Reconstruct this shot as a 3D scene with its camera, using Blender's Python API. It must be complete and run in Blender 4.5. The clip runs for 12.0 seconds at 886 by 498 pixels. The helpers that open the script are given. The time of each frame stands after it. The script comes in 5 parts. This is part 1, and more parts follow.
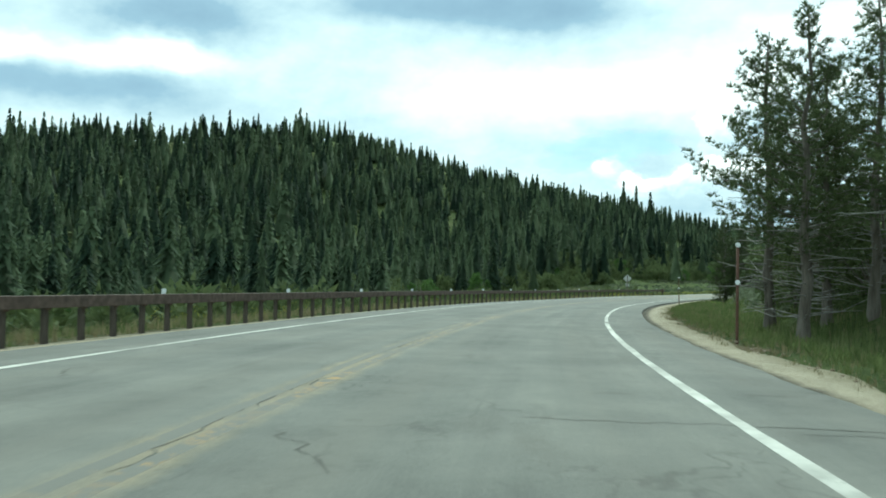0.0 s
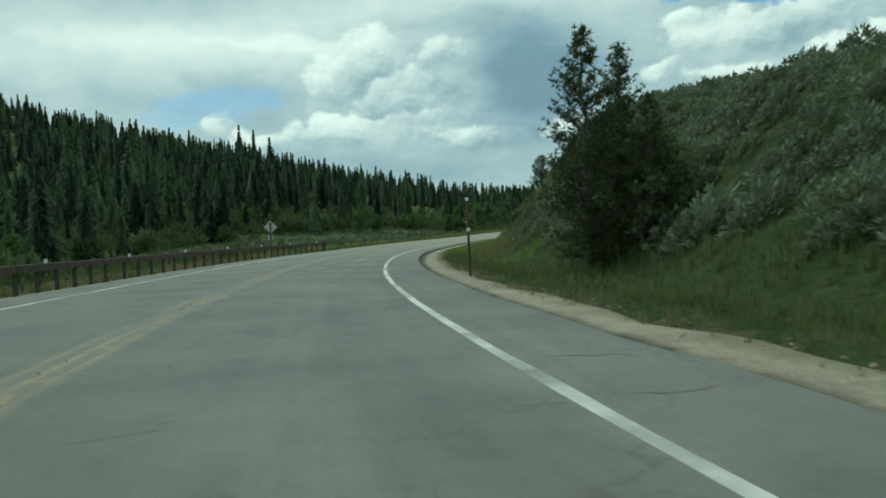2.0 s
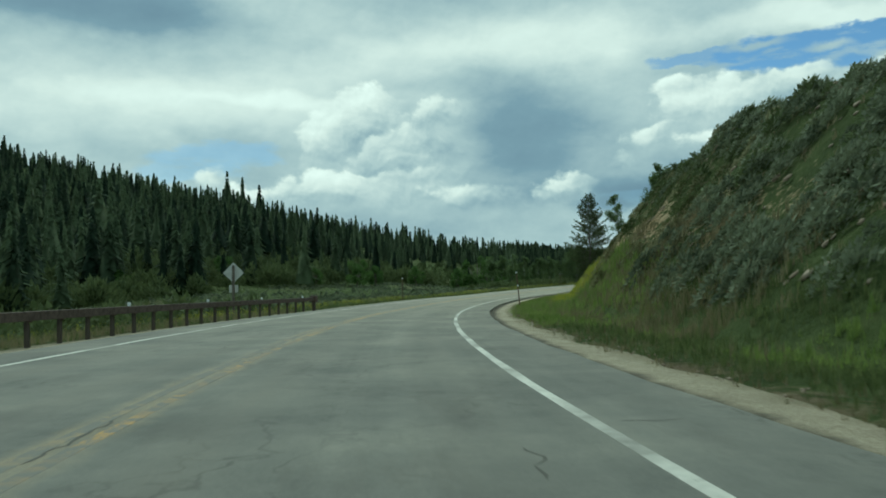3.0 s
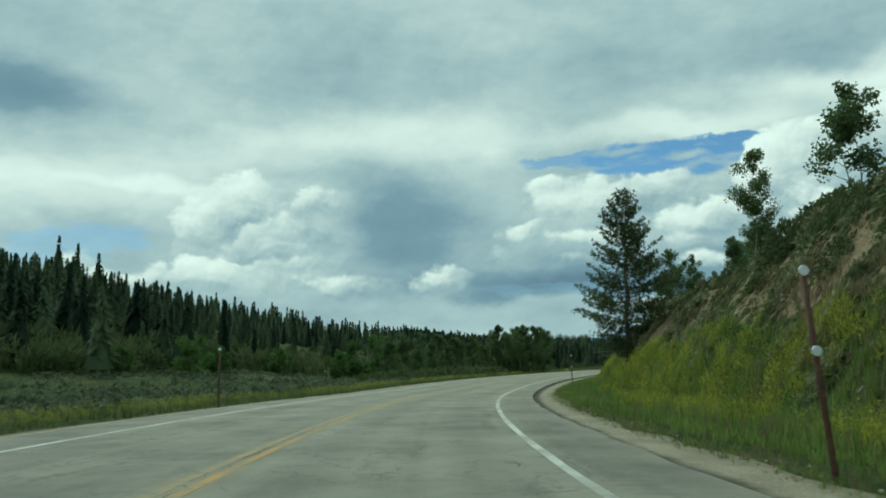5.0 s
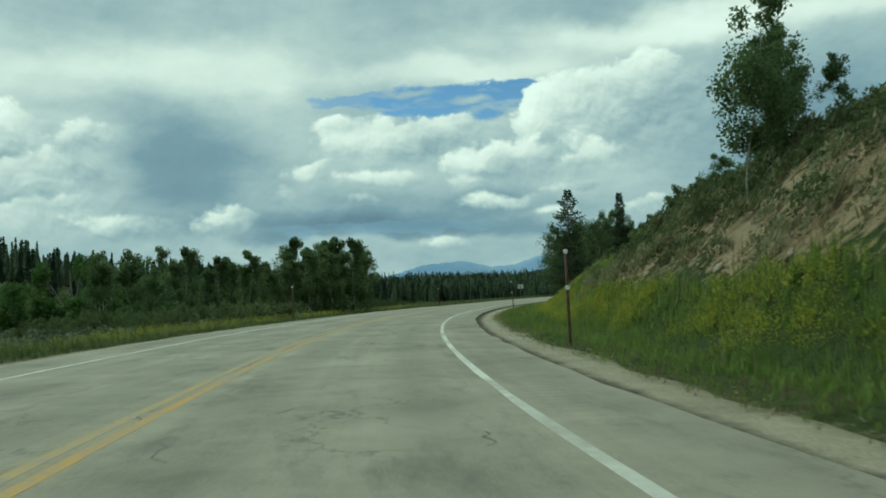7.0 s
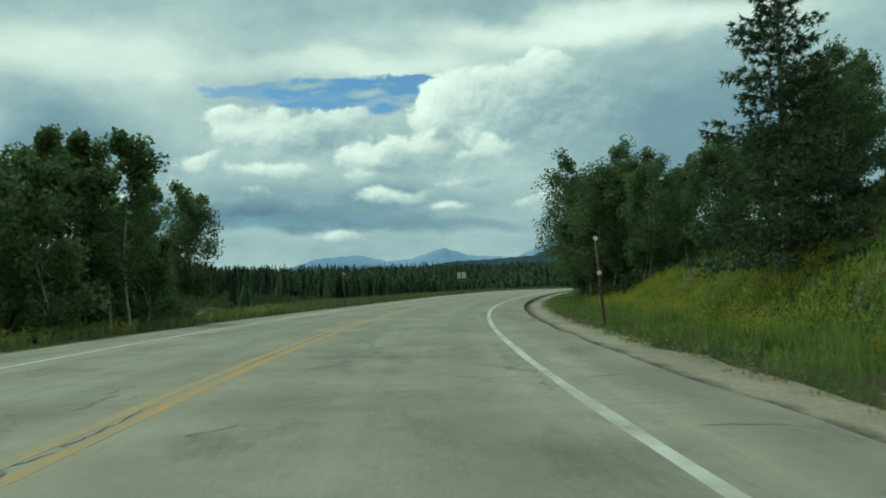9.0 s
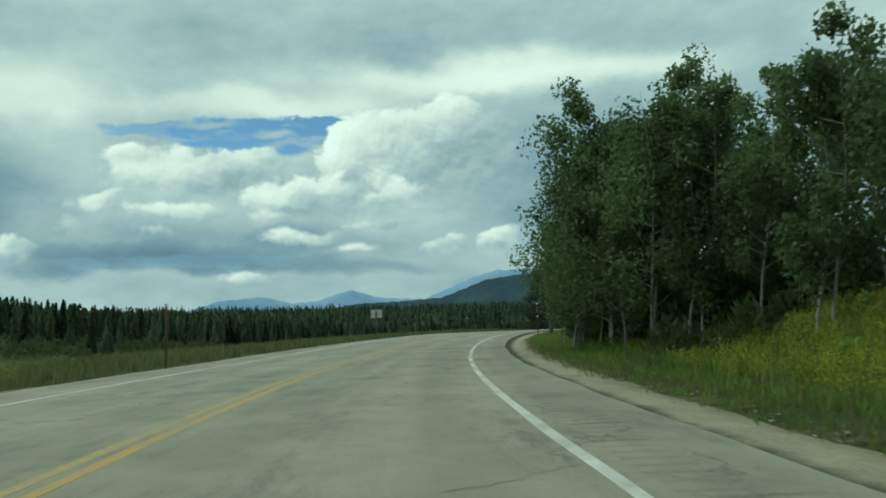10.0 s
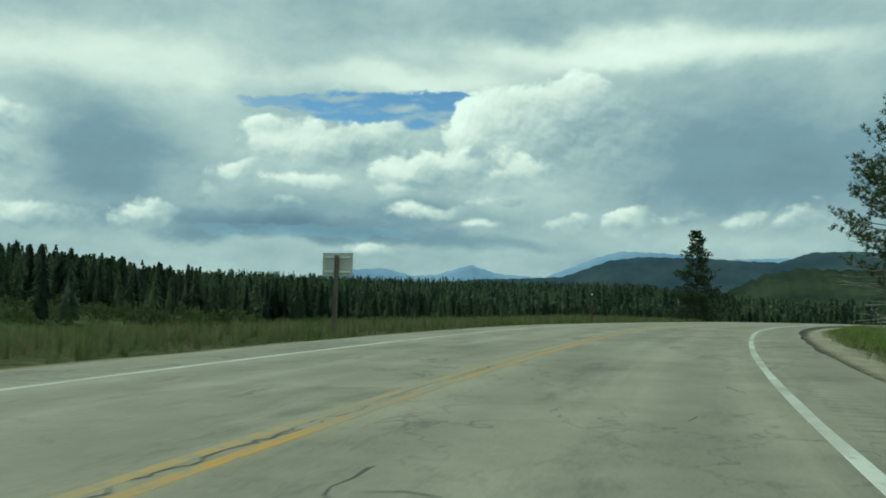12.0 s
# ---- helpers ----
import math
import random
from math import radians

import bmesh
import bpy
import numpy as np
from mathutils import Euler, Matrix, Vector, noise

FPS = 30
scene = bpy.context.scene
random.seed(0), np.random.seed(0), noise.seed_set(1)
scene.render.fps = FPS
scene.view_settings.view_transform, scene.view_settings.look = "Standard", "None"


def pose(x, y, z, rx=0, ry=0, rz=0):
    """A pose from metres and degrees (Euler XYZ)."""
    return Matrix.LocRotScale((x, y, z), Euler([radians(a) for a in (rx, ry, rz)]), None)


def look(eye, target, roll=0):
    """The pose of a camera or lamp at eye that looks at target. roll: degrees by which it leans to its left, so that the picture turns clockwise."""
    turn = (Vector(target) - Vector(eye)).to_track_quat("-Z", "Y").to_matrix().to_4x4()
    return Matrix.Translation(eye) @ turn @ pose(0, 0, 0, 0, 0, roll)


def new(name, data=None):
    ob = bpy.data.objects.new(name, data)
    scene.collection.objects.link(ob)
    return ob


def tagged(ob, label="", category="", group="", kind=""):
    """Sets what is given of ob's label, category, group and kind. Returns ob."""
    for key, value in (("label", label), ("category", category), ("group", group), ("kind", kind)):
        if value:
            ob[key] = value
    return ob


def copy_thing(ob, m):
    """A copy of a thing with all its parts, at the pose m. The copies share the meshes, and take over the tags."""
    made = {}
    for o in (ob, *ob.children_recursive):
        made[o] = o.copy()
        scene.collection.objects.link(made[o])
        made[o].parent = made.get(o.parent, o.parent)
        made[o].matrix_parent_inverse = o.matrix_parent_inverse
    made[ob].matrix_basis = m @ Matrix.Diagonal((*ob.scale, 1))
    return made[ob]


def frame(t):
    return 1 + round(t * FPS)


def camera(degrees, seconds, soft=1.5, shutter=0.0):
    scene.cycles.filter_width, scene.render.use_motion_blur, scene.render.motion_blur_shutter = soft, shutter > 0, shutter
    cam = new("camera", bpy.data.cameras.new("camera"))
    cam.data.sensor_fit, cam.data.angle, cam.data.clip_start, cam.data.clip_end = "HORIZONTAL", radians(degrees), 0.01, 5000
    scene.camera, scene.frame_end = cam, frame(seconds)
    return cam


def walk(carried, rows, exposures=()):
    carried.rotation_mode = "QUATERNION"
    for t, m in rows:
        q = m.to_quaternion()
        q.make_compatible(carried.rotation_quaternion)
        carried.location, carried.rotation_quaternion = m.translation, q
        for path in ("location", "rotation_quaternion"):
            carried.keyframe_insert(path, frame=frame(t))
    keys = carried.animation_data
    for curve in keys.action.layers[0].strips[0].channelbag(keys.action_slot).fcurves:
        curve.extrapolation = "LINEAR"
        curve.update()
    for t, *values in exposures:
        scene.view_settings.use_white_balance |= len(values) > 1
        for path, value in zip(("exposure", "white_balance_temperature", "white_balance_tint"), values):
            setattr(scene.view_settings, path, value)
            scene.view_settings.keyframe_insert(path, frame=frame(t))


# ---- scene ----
# A two-lane mountain highway bending to the right, seen from a car in the right lane.
cam = camera(55.43, 12.0, soft=1.8, shutter=0.08)

# seconds, x, y, z, yaw, pitch, roll
CAM = [
    (0, 1.96, -0.14, 0.95, 0.01, 1.19, 0.89),
    (0.5, 2.95, 11.10, 0.66, -6.16, 0.57, 0.57),
    (1, 4.68, 22.24, 0.38, -15.55, 1.56, -1.28),
    (1.5, 6.87, 33.30, 0.11, -21.32, -0.81, -0.95),
    (2, 9.61, 44.24, -0.14, -25.56, -2.02, -2.22),
    (2.5, 12.73, 55.07, -0.40, -25.37, 1.65, -2.04),
    (2.7, 14.14, 59.35, -0.50, -25.93, 1.77, -1.50),
    (4.3, 28.25, 92.48, -1.17, -26.73, 3.95, -0.56),
    (4.5, 30.37, 96.45, -1.24, -28.00, 5.53, -0.03),
    (5, 36.02, 106.18, -1.42, -34.74, 7.98, -0.53),
    (5.5, 42.12, 115.63, -1.55, -38.17, 7.43, -0.52),
    (6, 48.72, 124.73, -1.63, -42.31, 6.79, -0.62),
    (6.5, 55.72, 133.53, -1.71, -46.55, 5.45, -1.19),
    (6.7, 58.65, 136.94, -1.74, -48.23, 3.92, -1.71),
    (8.3, 84.24, 162.18, -1.63, -51.50, 4.04, -1.25),
    (8.5, 87.68, 165.06, -1.60, -52.79, 3.11, -1.90),
    (9, 96.45, 172.07, -1.51, -56.26, 3.13, -1.58),
    (9.5, 105.61, 178.57, -1.41, -61.61, 3.39, -1.44),
    (10, 115.04, 184.65, -1.30, -62.62, 5.82, -1.79),
    (10.5, 124.74, 190.28, -1.19, -58.75, 6.39, -1.03),
    (11, 134.67, 195.49, -1.08, -50.68, 6.82, 1.70),
    (11.5, 144.88, 200.13, -0.93, -51.22, 5.29, 0.96),
    (12, 155.20, 204.46, -0.73, -54.30, 4.29, 1.35),
]


def aim(x, y, z, yaw, pitch, roll):
    a, b = radians(yaw), radians(pitch)
    way = Vector((-math.sin(a) * math.cos(b), math.cos(a) * math.cos(b), math.sin(b)))
    return look((x, y, z), Vector((x, y, z)) + way * 10, roll)


walk(cam, [(r[0], aim(*r[1:])) for r in CAM],
     exposures=[(0, 1.0, 5600, -15), (0.5, 0.58, 5600, -18), (1.0, 0.25, 5600, -20), (2.0, 0.15, 5600, -20), (2.5, 0.15, 5600, -20), (4.5, 0.08, 5600, -21), (6.5, 0.1, 5760, -24), (12, 0.1, 5760, -24)])

# ---- road line: curvature and height along the centre line ----
S0, DS = -160, 1.0
SV = np.arange(S0, 561, DS)
KNOT = [-160, -20, 26, 72, 118, 164, 210, 256, 302, 348, 560]
CURV = [0.0040, 0.00452, 0.00409, 0.00408, 0.00449, 0.00396, 0.00412, 0.00389, 0.0049, 0.0059, 0.0059]
RISE = [3.2, 0.5, -0.65, -1.69, -2.44, -2.77, -2.41, -1.96, -1.15, -0.95, -1.6]
I0 = int(-S0)
_k = np.interp(SV, KNOT, CURV)
_c = np.cumsum(_k)
PSI = radians(-3.859) - (_c - _c[I0 - 1])
RX, RY = np.cumsum(-np.sin(PSI)), np.cumsum(np.cos(PSI))
RX, RY = RX - RX[I0], RY - RY[I0]
RZ = np.interp(SV, KNOT, RISE)
_box = np.ones(13) / 13
RZ = np.convolve(np.pad(RZ, 6, mode="edge"), _box, "valid")


def on_road(s, o, dz=0.0):
    """World place at s metres along the road, o metres right of its centre line."""
    p = np.interp(s, SV, PSI)
    return (float(np.interp(s, SV, RX) + o * np.cos(p)), float(np.interp(s, SV, RY) + o * np.sin(p)), float(np.interp(s, SV, RZ) + dz))


def heading(s):
    """Degrees that turn +y into the road's way."""
    return math.degrees(float(np.interp(s, SV, PSI)))


def to_road(x, y):
    """Arrays of s, o and road height nearest to places x, y."""
    x, y = np.ravel(np.asarray(x, float)), np.ravel(np.asarray(y, float))
    s, o, z = np.empty(len(x)), np.empty(len(x)), np.empty(len(x))
    sub = slice(None, None, 4)
    for i in range(0, len(x), 20000):
        c = slice(i, i + 20000)
        j = ((x[c, None] - RX[sub]) ** 2 + (y[c, None] - RY[sub]) ** 2).argmin(1) * 4
        p = PSI[j]
        dx, dy = x[c] - RX[j], y[c] - RY[j]
        al = np.clip(-np.sin(p) * dx + np.cos(p) * dy, -4, 4)
        s[c] = SV[j] + al
        p = np.interp(s[c], SV, PSI)
        dx, dy = x[c] - np.interp(s[c], SV, RX), y[c] - np.interp(s[c], SV, RY)
        sgn = np.sign(np.cos(p) * dx + np.sin(p) * dy)
        o[c] = sgn * np.hypot(dx, dy)
        z[c] = np.interp(s[c], SV, RZ)
    return s, o, z


def waves(x, y, scale, seed):
    """Cheap smooth noise in about -1..1 for arrays."""
    r = np.random.RandomState(seed)
    out = 0
    for k in range(7):
        a, f, q = r.uniform(0, 6.28), r.uniform(0.6, 1.7) / scale, r.uniform(0, 6.28)
        out = out + np.sin((x * np.cos(a) + y * np.sin(a)) * f * 6.28 + q + 1.3 * np.sin((y * np.cos(a) - x * np.sin(a)) * f * 3.1 + q))
    return out / 4.0


# ---- lie of the land ----
HS = [-160, -20, 10, 40, 60, 80, 100, 120, 138, 150, 160, 170, 180, 191, 205, 219, 235, 260, 290, 340, 560]
HC = [2.0, 1.5, 1.2, 2.5, 4.6, 6.2, 7.8, 8.8, 6.9, 5.2, 4.2, 4.5, 5.3, 6.4, 5.0, 2.9, 2.6, 1.1, 0.3, 0.2, 0.2]
RIDGE_AZ = [-180, -90, -60, -28, -24, -18, -13, -10.6, -7, -3.4, 1, 5.5, 8, 12, 15.5, 20, 26, 32, 38, 46, 60, 180]
RIDGE_EL = [4, 6, 7.5, 8.2, 9.2, 8.9, 9.8, 10.1, 9.6, 8.8, 7.7, 6.4, 5.9, 4.9, 4.1, 3.2, 2.2, 1.6, 1.0, 0.5, 0.3, 0.3]
RIDGE_R = [420, 420, 430, 450, 455, 460, 470, 480, 485, 490, 495, 480, 460, 440, 430, 425, 425, 430, 440, 450, 470, 470]


def land(x, y):
    """Ground height for arrays x, y."""
    x, y = np.ravel(np.asarray(x, float)), np.ravel(np.asarray(y, float))
    s, o, z = to_road(x, y)
    rough = waves(x, y, 9.0, 3) * 0.10 + waves(x, y, 31.0, 5) * 0.25
    # right-hand side: verge, ditch, cut bank, hill
    hc = np.interp(s, HS, HC) * (1 + 0.13 * waves(x, y, 26.0, 8))
    m1 = np.interp(s, [-20, 60, 100, 140, 190, 230, 300], [0.45, 0.55, 1.1, 1.15, 0.9, 0.6, 0.3])
    d = o - np.interp(s, [130, 146, 172, 200, 240], [9.3, 8.4, 8.4, 9.0, 9.3]) - 0.5 * waves(x, y, 14.0, 2)
    cut = np.clip(d, 0, None) * m1
    past = np.clip(d - hc / m1, 0, None)
    back = np.minimum(hc, cut) + 7.0 * np.interp(s, HS, HC) / 9.0 * (1 - np.exp(-past / 26.0))
    soft = np.where(d > -1, np.clip((d + 1) / 2, 0, 1), 0)
    lump = np.clip(back - 1.2, 0, 1) * (0.22 * waves(x, y, 3.4, 41) + 0.12 * waves(x, y, 1.9, 43))
    right = lump + np.interp(o, [0, 4.2, 5.7, 6.6, 8.3, 9.5], [-0.6, -0.6, -0.16, -0.10, -0.30, -0.12]) + back + soft * rough * np.clip(back, 0.4, 3)
    # left-hand side: falls away to the valley floor
    cuts = [0, 4.6, 5.8, 7.0, 14, 25, 45, 110, 400]
    low = np.interp(-o, cuts, [-0.6, -0.6, -0.16, -0.12, -1.3, -3.0, -4.5, -6.0, -6.0])
    berm = np.interp(-o, [0, 4.6, 5.8, 7.0, 10, 14, 24, 45, 110, 400], [-0.6, -0.6, -0.16, -0.10, -0.04, -0.25, -3.0, -5.0, -6.5, -6.5])
    low = np.where(s > 235, berm * np.clip((s - 235) / 20, 0, 1) + low * (1 - np.clip((s - 235) / 20, 0, 1)), low)
    flat = np.interp(-o, cuts, [-0.6, -0.6, -0.16, -0.12, -0.55, -0.7, -1.6, -5.0, -6.0])
    bench = np.interp(s, [95, 125, 215, 250], [0, 1, 1, 0])
    left = low * (1 - bench) + flat * bench
    left = left + np.clip((-o - 7) / 8, 0, 1) * rough
    far = np.clip((np.abs(o) - 70) / 160, 0, 1)
    h = np.where(o > 0, right, left) + z * (1 - far) + far * -1.0
    # the wooded ridge on the left and ahead
    az = np.degrees(np.arctan2(x - 1.96, y))
    r = np.hypot(x - 1.96, y)
    rr = np.interp(az, RIDGE_AZ, RIDGE_R)
    top = np.clip(rr * np.tan(np.radians(np.interp(az, RIDGE_AZ, RIDGE_EL))) + 7 - np.interp(az, [-20, -8, 2, 12, 40], [12.0, 11.8, 10.4, 9.0, 9.0]), 0, None)
    u = np.clip((r - (rr - 330)) / 330, 0, 1)
    up = np.where(u < 1, u ** 1.35, 1.0)
    away = np.clip((r - rr) / 500, 0, 1)
    side = np.clip((-o - 25) / 60, 0, 1) * (o < 0)
    az2, r2 = np.degrees(np.arctan2(x - 80, y - 110)), np.hypot(x - 80, y - 110)
    swell = np.interp(az2, [22, 40, 64, 74], [0, 1, 1, 0]) * 25 * np.clip((r2 - 380) / 520, 0, 1) ** 1.3 * (1 - 0.5 * np.clip((r2 - 950) / 500, 0, 1))
    h = h + side * swell * (1 + 0.06 * waves(x, y, 120.0, 19))
    h = h + side * top * up * (1 - 0.6 * away) * (1 + 0.05 * waves(x, y, 70.0, 11))
    return h


def land1(x, y):
    return float(land([x], [y])[0])


def stand(s, o):
    """A place on the ground beside the road."""
    x, y, _ = on_road(s, o)
    return x, y, land1(x, y)

# ---- sky and sun ----
world = bpy.data.worlds.new("sky")
scene.world = world
world.use_nodes = True
WT = world.node_tree
WT.nodes.clear()


def wn(kind, **kw):
    n = WT.nodes.new(kind)
    for k, v in kw.items():
        setattr(n, k, v)
    return n


def wmath(op, a, b=None, c=None):
    n = wn("ShaderNodeMath", operation=op)
    for i, v in enumerate((a, b, c)):
        if v is None:
            continue
        if isinstance(v, (int, float)):
            n.inputs[i].default_value = v
        else:
            WT.links.new(v, n.inputs[i])
    return n.outputs[0]


SUN_AZ, SUN_EL = 8.0, 52.0
sky = wn("ShaderNodeTexSky", sky_type="NISHITA", sun_disc=False, sun_elevation=radians(SUN_EL), sun_rotation=radians(SUN_AZ))
blue = wn("ShaderNodeBackground")
WT.links.new(sky.outputs[0], blue.inputs[0])
sky.dust_density, sky.ozone_density, sky.altitude = 0.2, 3.0, 2000
blue.inputs[1].default_value = 0.085
# A broken summer overcast: the way of sight as azimuth and elevation, bent by noise, then banks of cloud laid over it.
tc = wn("ShaderNodeTexCoord")
sep = wn("ShaderNodeSeparateXYZ")
WT.links.new(tc.outputs["Generated"], sep.inputs[0])
az = wmath("MULTIPLY", wmath("ARCTAN2", sep.outputs[0], sep.outputs[1]), 57.2958)
el = wmath("MULTIPLY", wmath("ARCSINE", sep.outputs[2]), 57.2958)
plain = wn("ShaderNodeCombineXYZ")
WT.links.new(az, plain.inputs[0])
WT.links.new(el, plain.inputs[1])


def wnoise(scale, detail, rough, stretch=(1, 1, 1), kind="FBM"):
    mp = wn("ShaderNodeMapping")
    mp.inputs["Scale"].default_value = stretch
    WT.links.new(plain.outputs[0], mp.inputs[0])
    n = wn("ShaderNodeTexNoise")
    n.inputs["Scale"].default_value, n.inputs["Detail"].default_value, n.inputs["Roughness"].default_value = scale, detail, rough
    WT.links.new(mp.outputs[0], n.inputs["Vector"])
    return n


def wbend(noise_node, amount):
    """The way of sight pushed about by a noise, in degrees."""
    v = wn("ShaderNodeVectorMath", operation="SUBTRACT")
    WT.links.new(noise_node.outputs["Color"], v.inputs[0])
    v.inputs[1].default_value = (0.5, 0.5, 0.5)
    m = wn("ShaderNodeVectorMath", operation="MULTIPLY_ADD")
    WT.links.new(v.outputs[0], m.inputs[0])
    m.inputs[1].default_value = amount
    WT.links.new(plain.outputs[0], m.inputs[2])
    return m.outputs[0]


soft_way = wbend(wnoise(0.10, 5, 0.55, (1, 1.6, 1)), (9, 4.5, 0))
heap_way = wbend(wnoise(0.32, 5, 0.55), (2.4, 1.9, 0))
fine_way = wbend(wnoise(0.42, 8, 0.6, (0.7, 1.6, 1)), (5.5, 2.2, 0))


def ease(v, lo, hi, a=0.0, b=1.0):
    r = wn("ShaderNodeMapRange", interpolation_type="SMOOTHSTEP")
    WT.links.new(v, r.inputs[0])
    for i, q in enumerate((lo, hi, a, b)):
        r.inputs[i + 1].default_value = q
    return r.outputs[0]


def local(way, a, e, w, h):
    """Offsets from a patch's centre in half widths and half heights, and the distance."""
    d = wn("ShaderNodeVectorMath", operation="SUBTRACT")
    WT.links.new(way, d.inputs[0])
    d.inputs[1].default_value = (a, e, 0)
    q = wn("ShaderNodeVectorMath", operation="MULTIPLY")
    WT.links.new(d.outputs[0], q.inputs[0])
    q.inputs[1].default_value = (1 / w, 1 / h, 0)
    ln = wn("ShaderNodeVectorMath", operation="LENGTH")
    WT.links.new(q.outputs[0], ln.inputs[0])
    return q.outputs[0], ln.outputs["Value"]


def bank(way, a, e, w, h, inner, outer):
    """1 inside an uneven oval patch of sky, 0 outside it."""
    return ease(local(way, a, e, w, h)[1], inner, outer, 1.0, 0.0)


def domes(shift):
    """Heaped round billows, from 0 in the creases to 1 on the domes."""
    mp = wn("ShaderNodeMapping")
    mp.inputs["Scale"].default_value, mp.inputs["Location"].default_value = (1, 1.25, 1), shift
    WT.links.new(heap_way, mp.inputs[0])
    v = wn("ShaderNodeTexVoronoi", voronoi_dimensions="2D", feature="SMOOTH_F1", normalize=True)
    for k, q in (("Scale", 0.48), ("Detail", 2.7), ("Roughness", 0.44), ("Lacunarity", 2.3), ("Smoothness", 0.6)):
        v.inputs[k].default_value = q
    WT.links.new(mp.outputs[0], v.inputs["Vector"])
    return wmath("SUBTRACT", 1.0, v.outputs["Distance"])


dome = domes((0, 0, 0))
lit = wmath("SUBTRACT", dome, domes((-0.16, 0.34, 0)))
swell = wmath("SUBTRACT", wnoise(0.26, 5, 0.5, (1, 1.5, 1)).outputs["Fac"], 0.5)
grain = wmath("SUBTRACT", wnoise(0.45, 7, 0.55, (1, 1.9, 1)).outputs["Fac"], 0.5)

# azimuth, elevation, half width, half height, lighter (+) or darker (-)
VEILS = [(-17, 16, 6, 2, -0.34), (3.0, 17.4, 10, 1.8, -0.36), (-24.5, 10.5, 9, 1.8, -0.30), (-20, 13.2, 5, 1.1, 0.3), (-28, 13, 3, 1.2, 0.3), (9, 11.8, 15, 2.4, 0.24),
         (32, 9.6, 5.0, 4.2, -0.22), (33, 15, 8, 2.4, 0.2), (41, 5.2, 12, 0.9, -0.26), (22, 14.4, 7, 1.3, 0.14), (5, 12.0, 5, 0.8, 0.12), (16, 12.2, 7, 0.5, 0.16)]
VEILS_EAST = [(28, 15.5, 12, 2, 0.10), (67, 17.4, 14, 1.2, 0.40), (74, 11, 9, 4.6, -0.26), (47, 4.9, 11, 0.7, -0.24), (60, 3.4, 24, 1.3, -0.10), (20, 3.8, 14, 1.0, -0.06), (51, 19.3, 16, 2.2, -0.06),
              (52, 15.7, 12, 0.8, 0.24), (88, 8, 10, 7, -0.13), (36, 8.6, 6, 2.4, -0.06), (60, 4.9, 5, 0.6, -0.14), (45, 6.4, 12, 1.3, -0.13), (57, 6.2, 9, 1.2, -0.10), (70, 8.0, 5, 1.4, -0.08)]
GAPS = [(49.6, 13.5, 6.4, 1.25, 1.0), (44.0, 13.7, 4.2, 0.5, 0.7), (54.2, 14.1, 2.4, 0.8, 1.0), (11.6, 8.2, 4.8, 1.0, 0.42), (9.5, 7.3, 4.0, 0.8, 0.35), (45.5, 5.2, 9.0, 0.5, 0.16)]
# heaped clouds: azimuth, elevation, half width, half height, tone of the sunlit edge, tone of the body
HEAPS = [(20.8, 9.2, 4.4, 3.3, 0.92, 0.58), (24.5, 7.6, 4.6, 2.6, 0.74, 0.52), (20.5, 5.7, 7.5, 1.5, 0.86, 0.60), (10.8, 6.4, 1.35, 0.85, 0.92, 0.74), (29.5, 5.3, 3.2, 1.0, 0.7, 0.52), (35.4, 5.7, 2.0, 1.25, 0.86, 0.62),
         (62.2, 11.6, 7.6, 4.0, 0.90, 0.44), (57.6, 12.2, 3.2, 2.7, 0.97, 0.64), (48.2, 10.4, 8.6, 2.1, 0.86, 0.54), (43.0, 11.9, 2.6, 0.9, 0.9, 0.7), (55.0, 9.0, 6.4, 1.7, 0.88, 0.54), (40.9, 8.8, 1.9, 1.1, 0.88, 0.60),
         (53.4, 6.7, 2.9, 0.42, 0.82, 0.62), (58.9, 7.6, 1.8, 0.6, 0.66, 0.5), (63.2, 6.1, 1.5, 1.0, 0.78, 0.56), (66.6, 5.9, 1.7, 1.1, 0.74, 0.56), (74.8, 6.0, 1.6, 0.9, 0.66, 0.5), (78.1, 6.3, 1.7, 1.0, 0.7, 0.52), (49.7, 3.9, 1.8, 0.45, 0.74, 0.6),
         (46.0, 8.2, 3.0, 0.8, 0.80, 0.56), (44.5, 6.9, 1.6, 0.5, 0.72, 0.54), (51.5, 8.0, 2.4, 0.6, 0.76, 0.55), (60.5, 9.4, 2.6, 0.9, 0.80, 0.54), (38.0, 7.2, 1.6, 0.6, 0.70, 0.52), (57.5, 6.0, 1.2, 0.4, 0.72, 0.56),
         (70.5, 6.4, 1.4, 0.5, 0.66, 0.5), (15.0, 5.4, 3.0, 0.8, 0.80, 0.6), (26.5, 10.6, 2.4, 1.1, 0.78, 0.56)]

